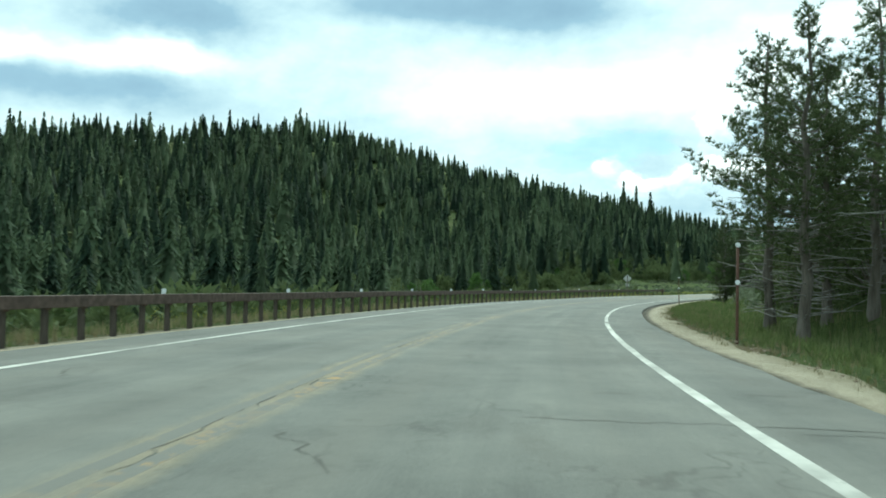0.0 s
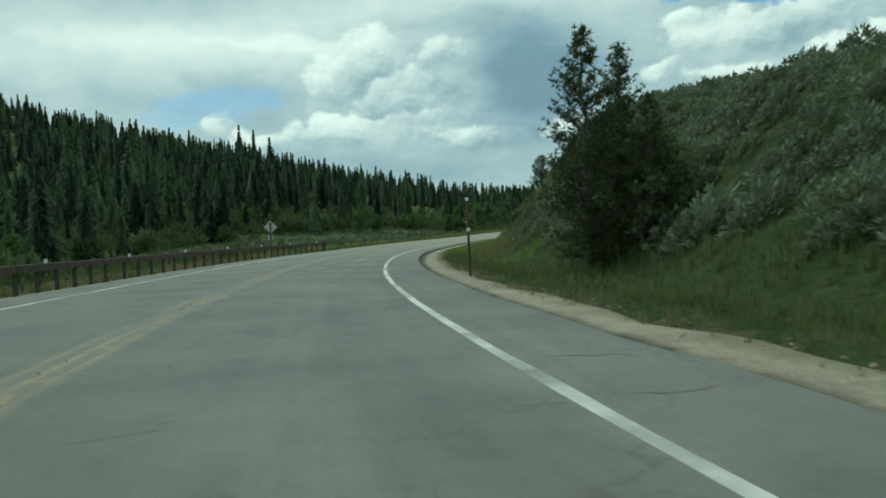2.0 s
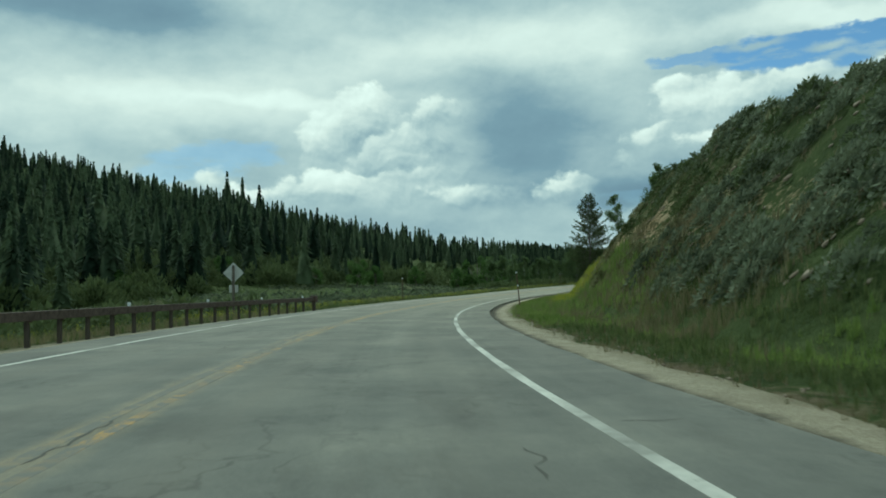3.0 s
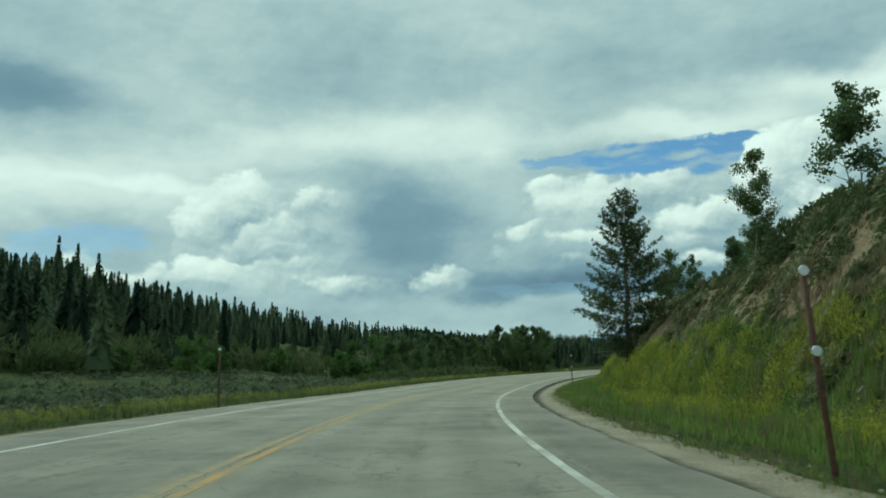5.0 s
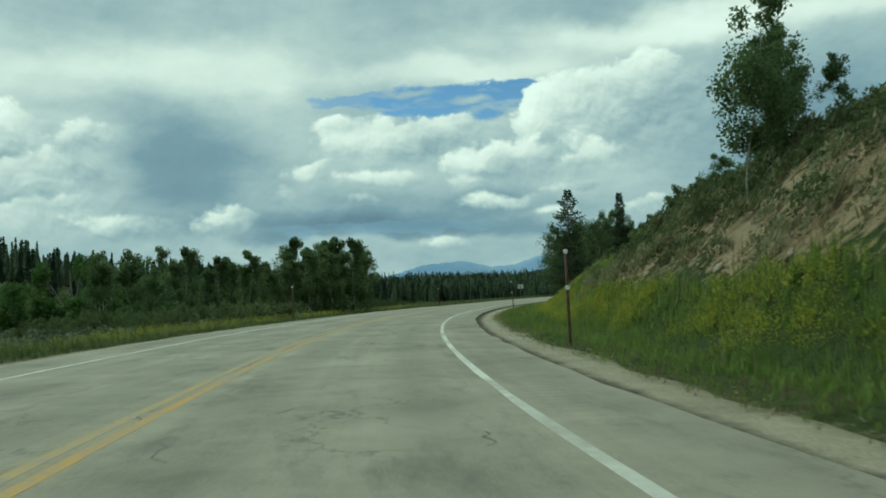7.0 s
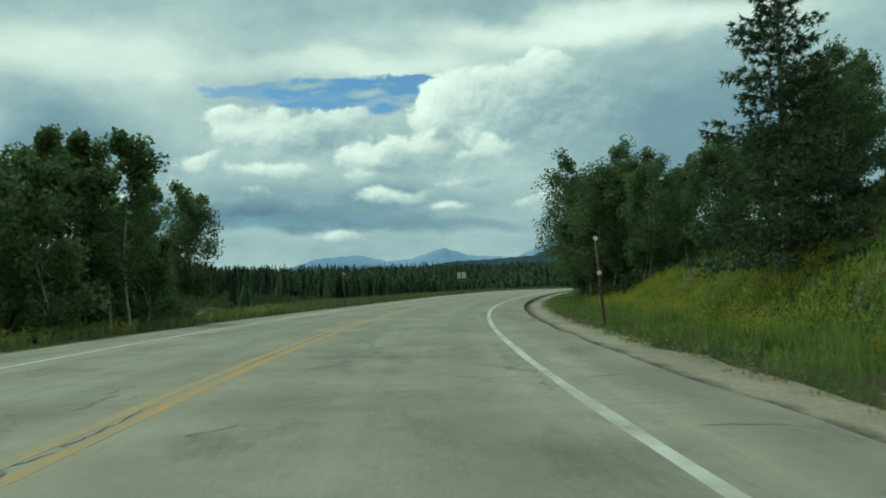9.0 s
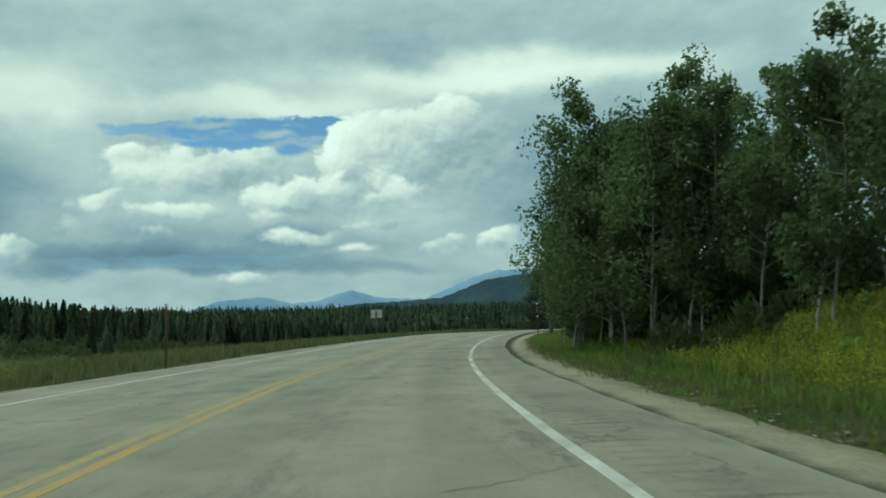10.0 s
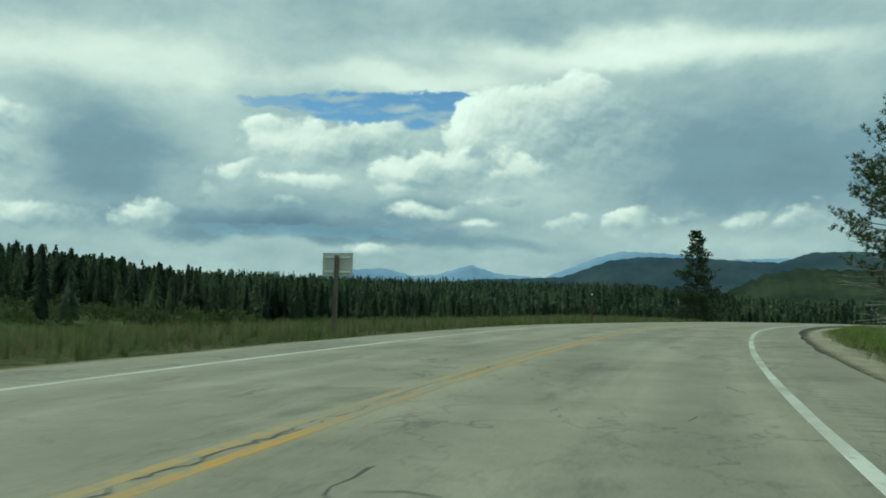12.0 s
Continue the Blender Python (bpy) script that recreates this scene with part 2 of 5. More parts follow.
tone = wmath("MULTIPLY_ADD", wmath("SUBTRACT", wnoise(0.09, 5, 0.5, (1, 2.0, 1)).outputs["Fac"], 0.5), 0.46, 0.53)
tone = wmath("MULTIPLY_ADD", grain, 0.13, tone)
for a, e, w, h, k in VEILS + VEILS_EAST:
    tone = wmath("MULTIPLY_ADD", bank(soft_way, a, e, w, h, 0.2, 1.5), k, tone)
tone = wmath("MULTIPLY_ADD", lit, 0.10, tone)
gap = 0.0
for a, e, w, h, k in GAPS:
    gap = wmath("MAXIMUM", wmath("MULTIPLY", bank(fine_way, a, e, w, h, 0.70, 1.04), k), gap)
for a, e, w, h, k in [(51.5, 13.5, 1.7, 0.34, 0.9), (47.2, 14.25, 2.2, 0.3, 0.85), (53.6, 13.0, 1.6, 0.22, 0.5), (44.6, 13.2, 2.0, 0.22, 0.5)]:
    gap = wmath("MULTIPLY", gap, wmath("SUBTRACT", 1.0, wmath("MULTIPLY", bank(heap_way, a, e, w, h, 0.2, 1.3), k)))
gap = wmath("MULTIPLY", gap, ease(wnoise(0.55, 7, 0.6, (0.55, 2.0, 1)).outputs["Fac"], 0.30, 0.50, 0.45, 1.0))
for a, e, w, h, edge, body in HEAPS:
    q, ln = local(heap_way, a, e, w, h)
    uv = wn("ShaderNodeSeparateXYZ")
    WT.links.new(q, uv.inputs[0])
    deep = wmath("MULTIPLY_ADD", wmath("SUBTRACT", 1.0, ln), min(w, h), wmath("MULTIPLY", wmath("SUBTRACT", dome, 0.55), 1.5 * min(1.0, h / 1.2)))
    rim = ease(wmath("MULTIPLY_ADD", swell, 2.2, deep), -0.05, 0.42)
    solid = wmath("MULTIPLY", rim, ease(uv.outputs[1], -0.95, 0.2))
    solid = wmath("MULTIPLY", solid, ease(uv.outputs[0], 0.1, 1.0, 1.0, 0.12))
    side = ease(wmath("SUBTRACT", wmath("MULTIPLY", uv.outputs[1], 0.85), wmath("MULTIPLY", uv.outputs[0], 0.6)), -0.15, 1.0, body - 0.06, edge)
    own = wmath("MULTIPLY_ADD", lit, 0.52, wmath("MULTIPLY_ADD", grain, 0.20, wmath("MULTIPLY_ADD", swell, 0.55, side)))
    tone = wmath("ADD", tone, wmath("MULTIPLY", solid, wmath("SUBTRACT", own, tone)))
    gap = wmath("MULTIPLY", gap, wmath("SUBTRACT", 1.0, solid))
ramp = wn("ShaderNodeValToRGB")
CR = ramp.color_ramp
for p, c in ((0.30, (0.235, 0.30, 0.365)), (0.52, (0.44, 0.48, 0.50)), (0.78, (0.735, 0.715, 0.68))):
    CR.elements.new(p).color = (*c, 1)
CR.elements[0].color, CR.elements[-1].color = (0.16, 0.21, 0.28, 1), (0.90, 0.865, 0.815, 1)
WT.links.new(tone, ramp.inputs[0])
cloud = wn("ShaderNodeBackground")
cloud.inputs[1].default_value = 1.0
WT.links.new(ramp.outputs[0], cloud.inputs[0])
mix = wn("ShaderNodeMixShader")
WT.links.new(gap, mix.inputs[0])
WT.links.new(cloud.outputs[0], mix.inputs[1])
WT.links.new(blue.outputs[0], mix.inputs[2])
wout = wn("ShaderNodeOutputWorld")
WT.links.new(mix.outputs[0], wout.inputs[0])

sun = new("sun", bpy.data.lights.new("sun", "SUN"))
sun.data.energy, sun.data.angle, sun.data.color = 1.5, radians(12), (1.0, 0.95, 0.86)
_a, _e = radians(SUN_AZ), radians(SUN_EL)
sun.matrix_world = look((0, 0, 60), Vector((0, 0, 60)) - Vector((math.sin(_a) * math.cos(_e), math.cos(_a) * math.cos(_e), math.sin(_e))))

# ---- materials ----


class Mat:
    """A small builder for node materials."""

    def __init__(self, name):
        self.m = bpy.data.materials.new(name)
        self.m.use_nodes = True
        self.t = self.m.node_tree
        self.b = self.t.nodes["Principled BSDF"]

    def node(self, kind, **kw):
        n = self.t.nodes.new(kind)
        for k, v in kw.items():
            setattr(n, k, v)
        return n

    def link(self, a, b):
        self.t.links.new(a, b)

    def coord(self, kind="Object"):
        return self.node("ShaderNodeTexCoord").outputs[kind]

    def noise(self, scale, detail=4, rough=0.55, vec=None, stretch=None):
        n = self.node("ShaderNodeTexNoise")
        n.inputs["Scale"].default_value = scale
        n.inputs["Detail"].default_value = detail
        n.inputs["Roughness"].default_value = rough
        v = vec if vec is not None else self.coord()
        if stretch:
            mp = self.node("ShaderNodeMapping")
            mp.inputs["Scale"].default_value = stretch
            self.link(v, mp.inputs[0])
            v = mp.outputs[0]
        self.link(v, n.inputs["Vector"])
        return n.outputs["Fac"]

    def ramp(self, fac, stops):
        r = self.node("ShaderNodeValToRGB")
        while len(r.color_ramp.elements) < len(stops):
            r.color_ramp.elements.new(0.5)
        for e, (p, c) in zip(r.color_ramp.elements, stops):
            e.position = p
            e.color = (*c, 1) if len(c) == 3 else c
        self.link(fac, r.inputs[0])
        return r.outputs[0]

    def val(self, fac, lo, hi, a=0.0, b=1.0):
        r = self.node("ShaderNodeMapRange")
        for i, v in enumerate((lo, hi, a, b)):
            r.inputs[i + 1].default_value = v
        self.link(fac, r.inputs[0])
        return r.outputs[0]

    def math(self, op, a, b):
        n = self.node("ShaderNodeMath", operation=op)
        for i, v in enumerate((a, b)):
            if isinstance(v, (int, float)):
                n.inputs[i].default_value = v
            else:
                self.link(v, n.inputs[i])
        return n.outputs[0]

    def mix(self, fac, a, b, kind="MIX"):
        n = self.node("ShaderNodeMix", data_type="RGBA", blend_type=kind)
        for i, v in ((0, fac), (6, a), (7, b)):
            if isinstance(v, (int, float)):
                n.inputs[i].default_value = v
            elif isinstance(v, tuple):
                n.inputs[i].default_value = (*v, 1)
            else:
                self.link(v, n.inputs[i])
        return n.outputs[2]

    def attr(self, name):
        return self.node("ShaderNodeAttribute", attribute_name=name).outputs["Fac"]

    def done(self, color, rough=0.8, bump=None, depth=0.02, metal=0.0, spec=0.3):
        if isinstance(color, tuple):
            self.b.inputs["Base Color"].default_value = (*color, 1)
        else:
            self.link(color, self.b.inputs["Base Color"])
        if isinstance(rough, (int, float)):
            self.b.inputs["Roughness"].default_value = rough
        else:
            self.link(rough, self.b.inputs["Roughness"])
        self.b.inputs["Metallic"].default_value = metal
        self.b.inputs["Specular IOR Level"].default_value = spec
        if bump is not None:
            n = self.node("ShaderNodeBump")
            n.inputs["Distance"].default_value = depth
            self.link(bump, n.inputs["Height"])
            self.link(n.outputs[0], self.b.inputs["Normal"])
        return self.m


def foliage(name, dark, light, thru=0.25, scale=0.6, spec=0.15, fleck=0.35, each=0.25):
    """Leaves: colour drifts from clump to clump and from tree to tree, some light comes through."""
    k = Mat(name)
    isl = k.node("ShaderNodeNewGeometry").outputs["Random Per Island"]
    rnd = k.node("ShaderNodeObjectInfo").outputs["Random"]
    f = k.math("ADD", k.math("MULTIPLY", k.noise(scale, 3), 0.75), k.math("MULTIPLY", isl, fleck))
    f = k.math("ADD", f, k.math("MULTIPLY", rnd, 0.15))
    f = k.math("ADD", f, k.math("MULTIPLY", k.attr("tint"), each))
    col = k.ramp(f, [(0.25, dark), (0.85, light)])
    k.done(col, 0.7, spec=spec)
    tr = k.node("ShaderNodeBsdfTranslucent")
    k.link(col, tr.inputs[0])
    mx = k.node("ShaderNodeMixShader")
    mx.inputs[0].default_value = thru
    k.link(k.b.outputs[0], mx.inputs[1])
    k.link(tr.outputs[0], mx.inputs[2])
    k.link(mx.outputs[0], k.t.nodes["Material Output"].inputs[0])
    return k.m


def m_asphalt():
    k = Mat("asphalt")
    uv = k.coord("UV")
    sep = k.node("ShaderNodeSeparateXYZ")
    k.link(uv, sep.inputs[0])
    o, s = sep.outputs[0], sep.outputs[1]
    grit = k.noise(45, 3, 0.7)
    patch = k.noise(0.45, 7, 0.68)
    streak = k.noise(1.0, 4, 0.6, vec=uv, stretch=(1.6, 0.045, 1))
    f = k.math("ADD", k.math("MULTIPLY", grit, 0.32), k.math("ADD", k.math("MULTIPLY", patch, 0.42), k.math("MULTIPLY", streak, 0.26)))
    old = k.ramp(f, [(0.37, (0.085, 0.084, 0.072)), (0.5, (0.150, 0.146, 0.125)), (0.63, (0.215, 0.206, 0.172))])
    pale = k.ramp(f, [(0.37, (0.150, 0.136, 0.100)), (0.5, (0.272, 0.246, 0.182)), (0.63, (0.37, 0.335, 0.248))])
    col = k.mix(k.val(k.math("ADD", s, k.math("MULTIPLY", patch, 40.0)), 90, 175), old, pale)
    # pale worn chips and fine crazing
    craze = k.node("ShaderNodeTexVoronoi", feature="DISTANCE_TO_EDGE")
    craze.inputs["Scale"].default_value = 1.0
    wp = k.node("ShaderNodeVectorMath", operation="MULTIPLY_ADD")
    nn = k.node("ShaderNodeTexNoise")
    nn.inputs["Scale"].default_value, nn.inputs["Detail"].default_value = 2.2, 4
    k.link(uv, nn.inputs["Vector"])
    k.link(nn.outputs["Color"], wp.inputs[0])
    wp.inputs[1].default_value = (0.9, 0.9, 0)
    sc = k.node("ShaderNodeMapping")
    sc.inputs["Scale"].default_value = (1.0, 0.55, 1)
    k.link(uv, sc.inputs[0])
    k.link(sc.outputs[0], wp.inputs[2])
    k.link(wp.outputs[0], craze.inputs["Vector"])
    hair = k.math("MULTIPLY", k.val(craze.outputs["Distance"], 0.003, 0.02, 0.55, 0.0), k.val(k.noise(0.35, 4, 0.6, vec=uv, stretch=(1, 0.5, 1)), 0.47, 0.60))
    col = k.mix(hair, col, (0.055, 0.050, 0.042))
    # old paint and pale grit along the centre line
    mid = k.val(k.math("ADD", k.math("ABSOLUTE", o, 0), k.math("MULTIPLY", k.math("SUBTRACT", k.noise(2.5, 5, 0.7), 0.5), 0.35)), 0.16, 0.32, 0.75, 0.0)
    mid = k.math("MULTIPLY", mid, k.val(k.noise(0.5, 4, 0.65, vec=uv, stretch=(1, 0.35, 1)), 0.38, 0.62))
    col = k.mix(mid, col, k.ramp(grit, [(0.35, (0.24, 0.185, 0.10)), (0.65, (0.38, 0.31, 0.19))]))
    # wheel tracks, a little darker and smoother
    w = k.node("ShaderNodeMath", operation="WRAP")
    k.link(o, w.inputs[0])
    w.inputs[1].default_value, w.inputs[2].default_value = 0.0, 1.8
    tr = k.val(k.math("ABSOLUTE", k.math("SUBTRACT", w.outputs[0], 0.9), 0), 0.1, 0.5, 0.42, 0.0)
    tr = k.math("MULTIPLY", tr, k.val(streak, 0.35, 0.65))
    col = k.mix(tr, col, (0.13, 0.118, 0.095))
    # oily dark blotches
    bl = k.val(k.noise(0.9, 6, 0.72, vec=uv, stretch=(1.2, 0.30, 1)), 0.54, 0.68, 0.0, 0.55)
    col = k.mix(bl, col, (0.10, 0.092, 0.076))
    # rumble grooves in the paved shoulders
    band = k.math("MULTIPLY", k.val(k.math("ABSOLUTE", o, 0), 3.82, 3.84), k.val(k.math("ABSOLUTE", o, 0), 4.26, 4.28, 1, 0))
    saw = k.math("MULTIPLY", band, k.val(k.math("SINE", k.math("MULTIPLY", s, 20.94), 0), 0.35, 0.75))
    saw = k.math("MULTIPLY", saw, k.math("MULTIPLY", k.val(k.noise(0.06, 2), 0.42, 0.5), k.val(s, 85, 110)))
    col = k.mix(k.math("MULTIPLY", saw, 0.22), col, (0.085, 0.078, 0.066))
    h = k.math("SUBTRACT", k.math("ADD", grit, k.math("MULTIPLY", k.noise(6, 4), 0.5)), k.math("MULTIPLY", saw, 1.0))
    return k.done(col, k.val(grit, 0.3, 0.7, 0.75, 0.92), h, 0.006, spec=0.35)


def m_paint(name, color, wear, early=0.0):
    k = Mat(name)
    sep = k.node("ShaderNodeSeparateXYZ")
    k.link(k.coord("UV"), sep.inputs[0])
    old = k.val(sep.outputs[1], 60, 130, early, 0.0)
    worn = k.val(k.math("ADD", k.noise(5.0, 6, 0.75), old), wear - 0.07, wear + 0.07)
    worn2 = k.val(k.math("ADD", k.noise(0.45, 6, 0.7), old), 0.40, 0.66, 0.0, 0.9)
    f = k.math("MAXIMUM", worn, worn2)
    bare = k.mix(k.val(sep.outputs[1], 90, 150), (0.15, 0.142, 0.12), (0.27, 0.245, 0.185))
    col = k.mix(f, color, bare)
    return k.done(col, 0.75, k.noise(40, 3), 0.004)


def m_gravel():
    k = Mat("gravel")
    v = k.node("ShaderNodeTexVoronoi")
    v.inputs["Scale"].default_value = 55
    k.link(k.coord(), v.inputs["Vector"])
    n = k.noise(0.8, 5, 0.6)
    col = k.ramp(k.math("ADD", k.math("MULTIPLY", n, 0.6), k.math("MULTIPLY", v.outputs["Color"], 0.4)), [(0.3, (0.29, 0.245, 0.17)), (0.55, (0.46, 0.395, 0.28)), (0.8, (0.62, 0.545, 0.41))])
    # dark crumbs and painted step shadow at the broken asphalt edge, dust and soil further out
    sep = k.node("ShaderNodeSeparateXYZ")
    k.link(k.coord("UV"), sep.inputs[0])
    o = k.math("ABSOLUTE", sep.outputs[0], 0)
    wob = k.math("MULTIPLY", k.math("SUBTRACT", k.noise(1.3, 5, 0.65), 0.5), 0.5)
    col = k.mix(k.val(k.math("ADD", o, wob), 5.08, 5.3, 0.9, 0.0), col, (0.07, 0.06, 0.045))
    soil = k.val(k.math("ADD", o, k.math("MULTIPLY", wob, 2.2)), 5.6, 6.0, 0.0, 0.6)
    col = k.mix(soil, col, (0.20, 0.18, 0.10))
    return k.done(col, 0.95, k.math("ADD", v.outputs["Distance"], k.noise(12, 4)), 0.03)


def m_ground():
    k = Mat("ground")
    soil = k.attr("soil")
    dry = k.attr("dry")
    n1, n2, n3 = k.noise(0.35, 5, 0.6), k.noise(3.0, 5, 0.65), k.noise(14, 4, 0.7)
    f = k.math("ADD", k.math("MULTIPLY", n1, 0.45), k.math("ADD", k.math("MULTIPLY", n2, 0.35), k.math("MULTIPLY", n3, 0.2)))
    green = k.ramp(f, [(0.35, (0.05, 0.072, 0.022)), (0.52, (0.095, 0.125, 0.04)), (0.68, (0.16, 0.18, 0.07))])
    tan = k.ramp(f, [(0.33, (0.13, 0.10, 0.055)), (0.5, (0.21, 0.17, 0.10)), (0.66, (0.30, 0.25, 0.16))])
    rock = k.ramp(f, [(0.33, (0.27, 0.195, 0.105)), (0.5, (0.46, 0.345, 0.20)), (0.66, (0.60, 0.48, 0.31))])
    col = k.mix(k.val(k.math("ADD", dry, k.math("MULTIPLY", k.math("SUBTRACT", n2, 0.5), 1.2)), 0.35, 0.65), green, tan)
    col = k.mix(k.val(k.math("ADD", soil, k.math("MULTIPLY", k.math("SUBTRACT", n2, 0.5), 1.5)), 0.4, 0.6), col, rock)
    return k.done(col, 0.95, k.math("ADD", k.math("MULTIPLY", n2, 2.0), n3), 0.22, spec=0.1)


def m_bark(name, a, b, scale=8, stretch=(1, 1, 0.15), depth=0.02):
    k = Mat(name)
    n = k.noise(scale, 5, 0.65, stretch=stretch)
    return k.done(k.ramp(n, [(0.35, a), (0.65, b)]), 0.9, n, depth)


def m_aspen_bark():
    k = Mat("aspen_bark")
    base = k.noise(5, 4)
    scar = k.val(k.noise(9, 4, 0.7, stretch=(0.5, 0.5, 2.2)), 0.60, 0.68)
    col = k.mix(scar, k.ramp(base, [(0.3, (0.22, 0.21, 0.17)), (0.7, (0.42, 0.41, 0.34))]), (0.05, 0.05, 0.045))
    return k.done(col, 0.8, base, 0.01)


def m_steel(name, a, b, rough=0.6, metal=0.6, scale=6):
    k = Mat(name)
    n = k.noise(scale, 6, 0.65)
    return k.done(k.ramp(n, [(0.35, a), (0.65, b)]), k.val(n, 0.3, 0.7, rough + 0.15, rough - 0.05), n, 0.003, metal=metal)


def m_plain(name, color, rough=0.6, metal=0.0, vary=0.12):
    k = Mat(name)
    n = k.noise(7, 5, 0.6)
    lo, hi = tuple(c * (1 - vary) for c in color), tuple(min(1, c * (1 + vary)) for c in color)
    return k.done(k.ramp(n, [(0.35, lo), (0.65, hi)]), rough, n, 0.002, metal=metal)


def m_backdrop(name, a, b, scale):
    """Plain far-hill backdrop; haze of lit air painted as colour and faint glow."""
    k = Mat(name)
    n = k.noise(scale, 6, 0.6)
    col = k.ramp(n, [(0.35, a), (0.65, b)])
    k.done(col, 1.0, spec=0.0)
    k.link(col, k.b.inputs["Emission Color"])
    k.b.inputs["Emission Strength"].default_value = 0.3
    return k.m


ASPHALT, GRAVEL, GROUND = m_asphalt(), m_gravel(), m_ground()
WHITE_PAINT = m_paint("white_line_paint", (0.62, 0.60, 0.53), 0.64)
YELLOW_PAINT = m_paint("yellow_line_paint", (0.47, 0.27, 0.06), 0.56, 0.13)
FADED_PAINT = m_paint("faded_yellow_paint", (0.42, 0.28, 0.10), 0.53, 0.16)
TAR = m_plain("crack_filler", (0.09, 0.083, 0.07), 0.85)
PINE_BARK = m_bark("pine_bark", (0.085, 0.07, 0.055), (0.20, 0.175, 0.145))
GREY_TWIG = m_bark("dead_twig", (0.16, 0.15, 0.13), (0.32, 0.30, 0.27))
ASPEN_BARK = m_aspen_bark()
PINE_LEAF = foliage("pine_needles", (0.038, 0.054, 0.024), (0.125, 0.155, 0.066), 0.3)
SPRUCE_LEAF = foliage("spruce_needles", (0.036, 0.058, 0.032), (0.125, 0.162, 0.084), 0.3)
FAR_LEAF = foliage("far_conifers", (0.024, 0.040, 0.024), (0.115, 0.150, 0.078), 0.3, 0.02, 0.05, 0.12, 0.75)
ASPEN_LEAF = foliage("aspen_leaves", (0.058, 0.094, 0.036), (0.18, 0.235, 0.098), 0.45)
WILLOW_LEAF = foliage("willow_leaves", (0.05, 0.10, 0.024), (0.13, 0.205, 0.055), 0.3, 0.3)
SAGE_LEAF = foliage("sage_leaves", (0.058, 0.076, 0.044), (0.225, 0.25, 0.155), 0.18, 0.5, 0.15, 0.4, 0.5)
BANK_LEAF = foliage("olive_brush", (0.12, 0.125, 0.055), (0.30, 0.29, 0.16), 0.2, 0.5, 0.15, 0.4, 0.7)
SHRUB_LEAF = foliage("shrub_leaves", (0.056, 0.078, 0.030), (0.15, 0.18, 0.075), 0.25, 0.5)
GRASS = foliage("grass", (0.105, 0.165, 0.036), (0.30, 0.37, 0.105), 0.45, 0.25)
OLIVE_GRASS = foliage("olive_verge_grass", (0.075, 0.108, 0.034), (0.19, 0.22, 0.085), 0.4, 0.25, 0.15, 0.35, 0.4)
DRY_GRASS = foliage("dry_grass", (0.16, 0.14, 0.07), (0.31, 0.265, 0.15), 0.3, 0.4)
WEED_LEAF = foliage("yellow_green_weeds", (0.17, 0.20, 0.034), (0.43, 0.43, 0.085), 0.5, 0.3, 0.15, 0.35, 0.4)
FLOWER = foliage("yellow_flowers", (0.29, 0.29, 0.035), (0.48, 0.455, 0.055), 0.45, 0.4)
RUST = m_steel("weathering_steel", (0.060, 0.044, 0.035), (0.118, 0.086, 0.066), 0.75, 0.15)
WOOD_POST = m_bark("weathered_post", (0.04, 0.033, 0.027), (0.10, 0.083, 0.066), 10)
BROWN_STEEL = m_steel("brown_post_steel", (0.075, 0.040, 0.028), (0.14, 0.075, 0.05), 0.7, 0.1, 14)
ALUMINIUM = m_steel("sign_aluminium", (0.50, 0.50, 0.47), (0.64, 0.64, 0.60), 0.5, 0.15, 3)
SIGN_POST = m_bark("sign_post_wood", (0.10, 0.085, 0.07), (0.2, 0.17, 0.14), 10)
REFLECTOR = m_plain("reflector_white", (0.78, 0.80, 0.80), 0.35)
SIGN_BLUE = m_plain("sign_blue", (0.03, 0.09, 0.30), 0.45)
ROCK = m_bark("hill_rock", (0.20, 0.15, 0.10), (0.44, 0.36, 0.27), 3, (1, 1, 1), 0.05)
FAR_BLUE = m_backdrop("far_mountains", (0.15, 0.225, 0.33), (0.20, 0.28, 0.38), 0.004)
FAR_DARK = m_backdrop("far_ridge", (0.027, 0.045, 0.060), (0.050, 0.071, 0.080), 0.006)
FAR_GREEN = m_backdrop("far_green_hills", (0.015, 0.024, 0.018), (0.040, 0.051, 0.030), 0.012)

# ---- mesh helpers ----


def mesh_of(name, verts, faces, mats, mat_index=None, smooth=False):
    me = bpy.data.meshes.new(name)
    me.from_pydata(verts if isinstance(verts, list) else verts.tolist(), [], faces if isinstance(faces, list) else faces.tolist())
    for m in mats if isinstance(mats, (list, tuple)) else [mats]:
        me.materials.append(m)
    if mat_index is not None:
        me.polygons.foreach_set("material_index", np.asarray(mat_index, np.int32))
    if smooth:
        me.polygons.foreach_set("use_smooth", np.ones(len(me.polygons), bool))
    me.update()
    return me


def put(name, me, parent=None, label=""):
    ob = new(name, me)
    if parent is not None:
        ob.parent = parent
    if label:
        ob["label"] = label
    return ob


def part(name, bm, material, parent, label="", smooth=False):
    """One bmesh as one mesh object under a thing."""
    me = bpy.data.meshes.new(name)
    bm.to_mesh(me)
    bm.free()
    me.materials.append(material)
    if smooth:
        me.polygons.foreach_set("use_smooth", np.ones(len(me.polygons), bool))
    return put(name, me, parent, label)


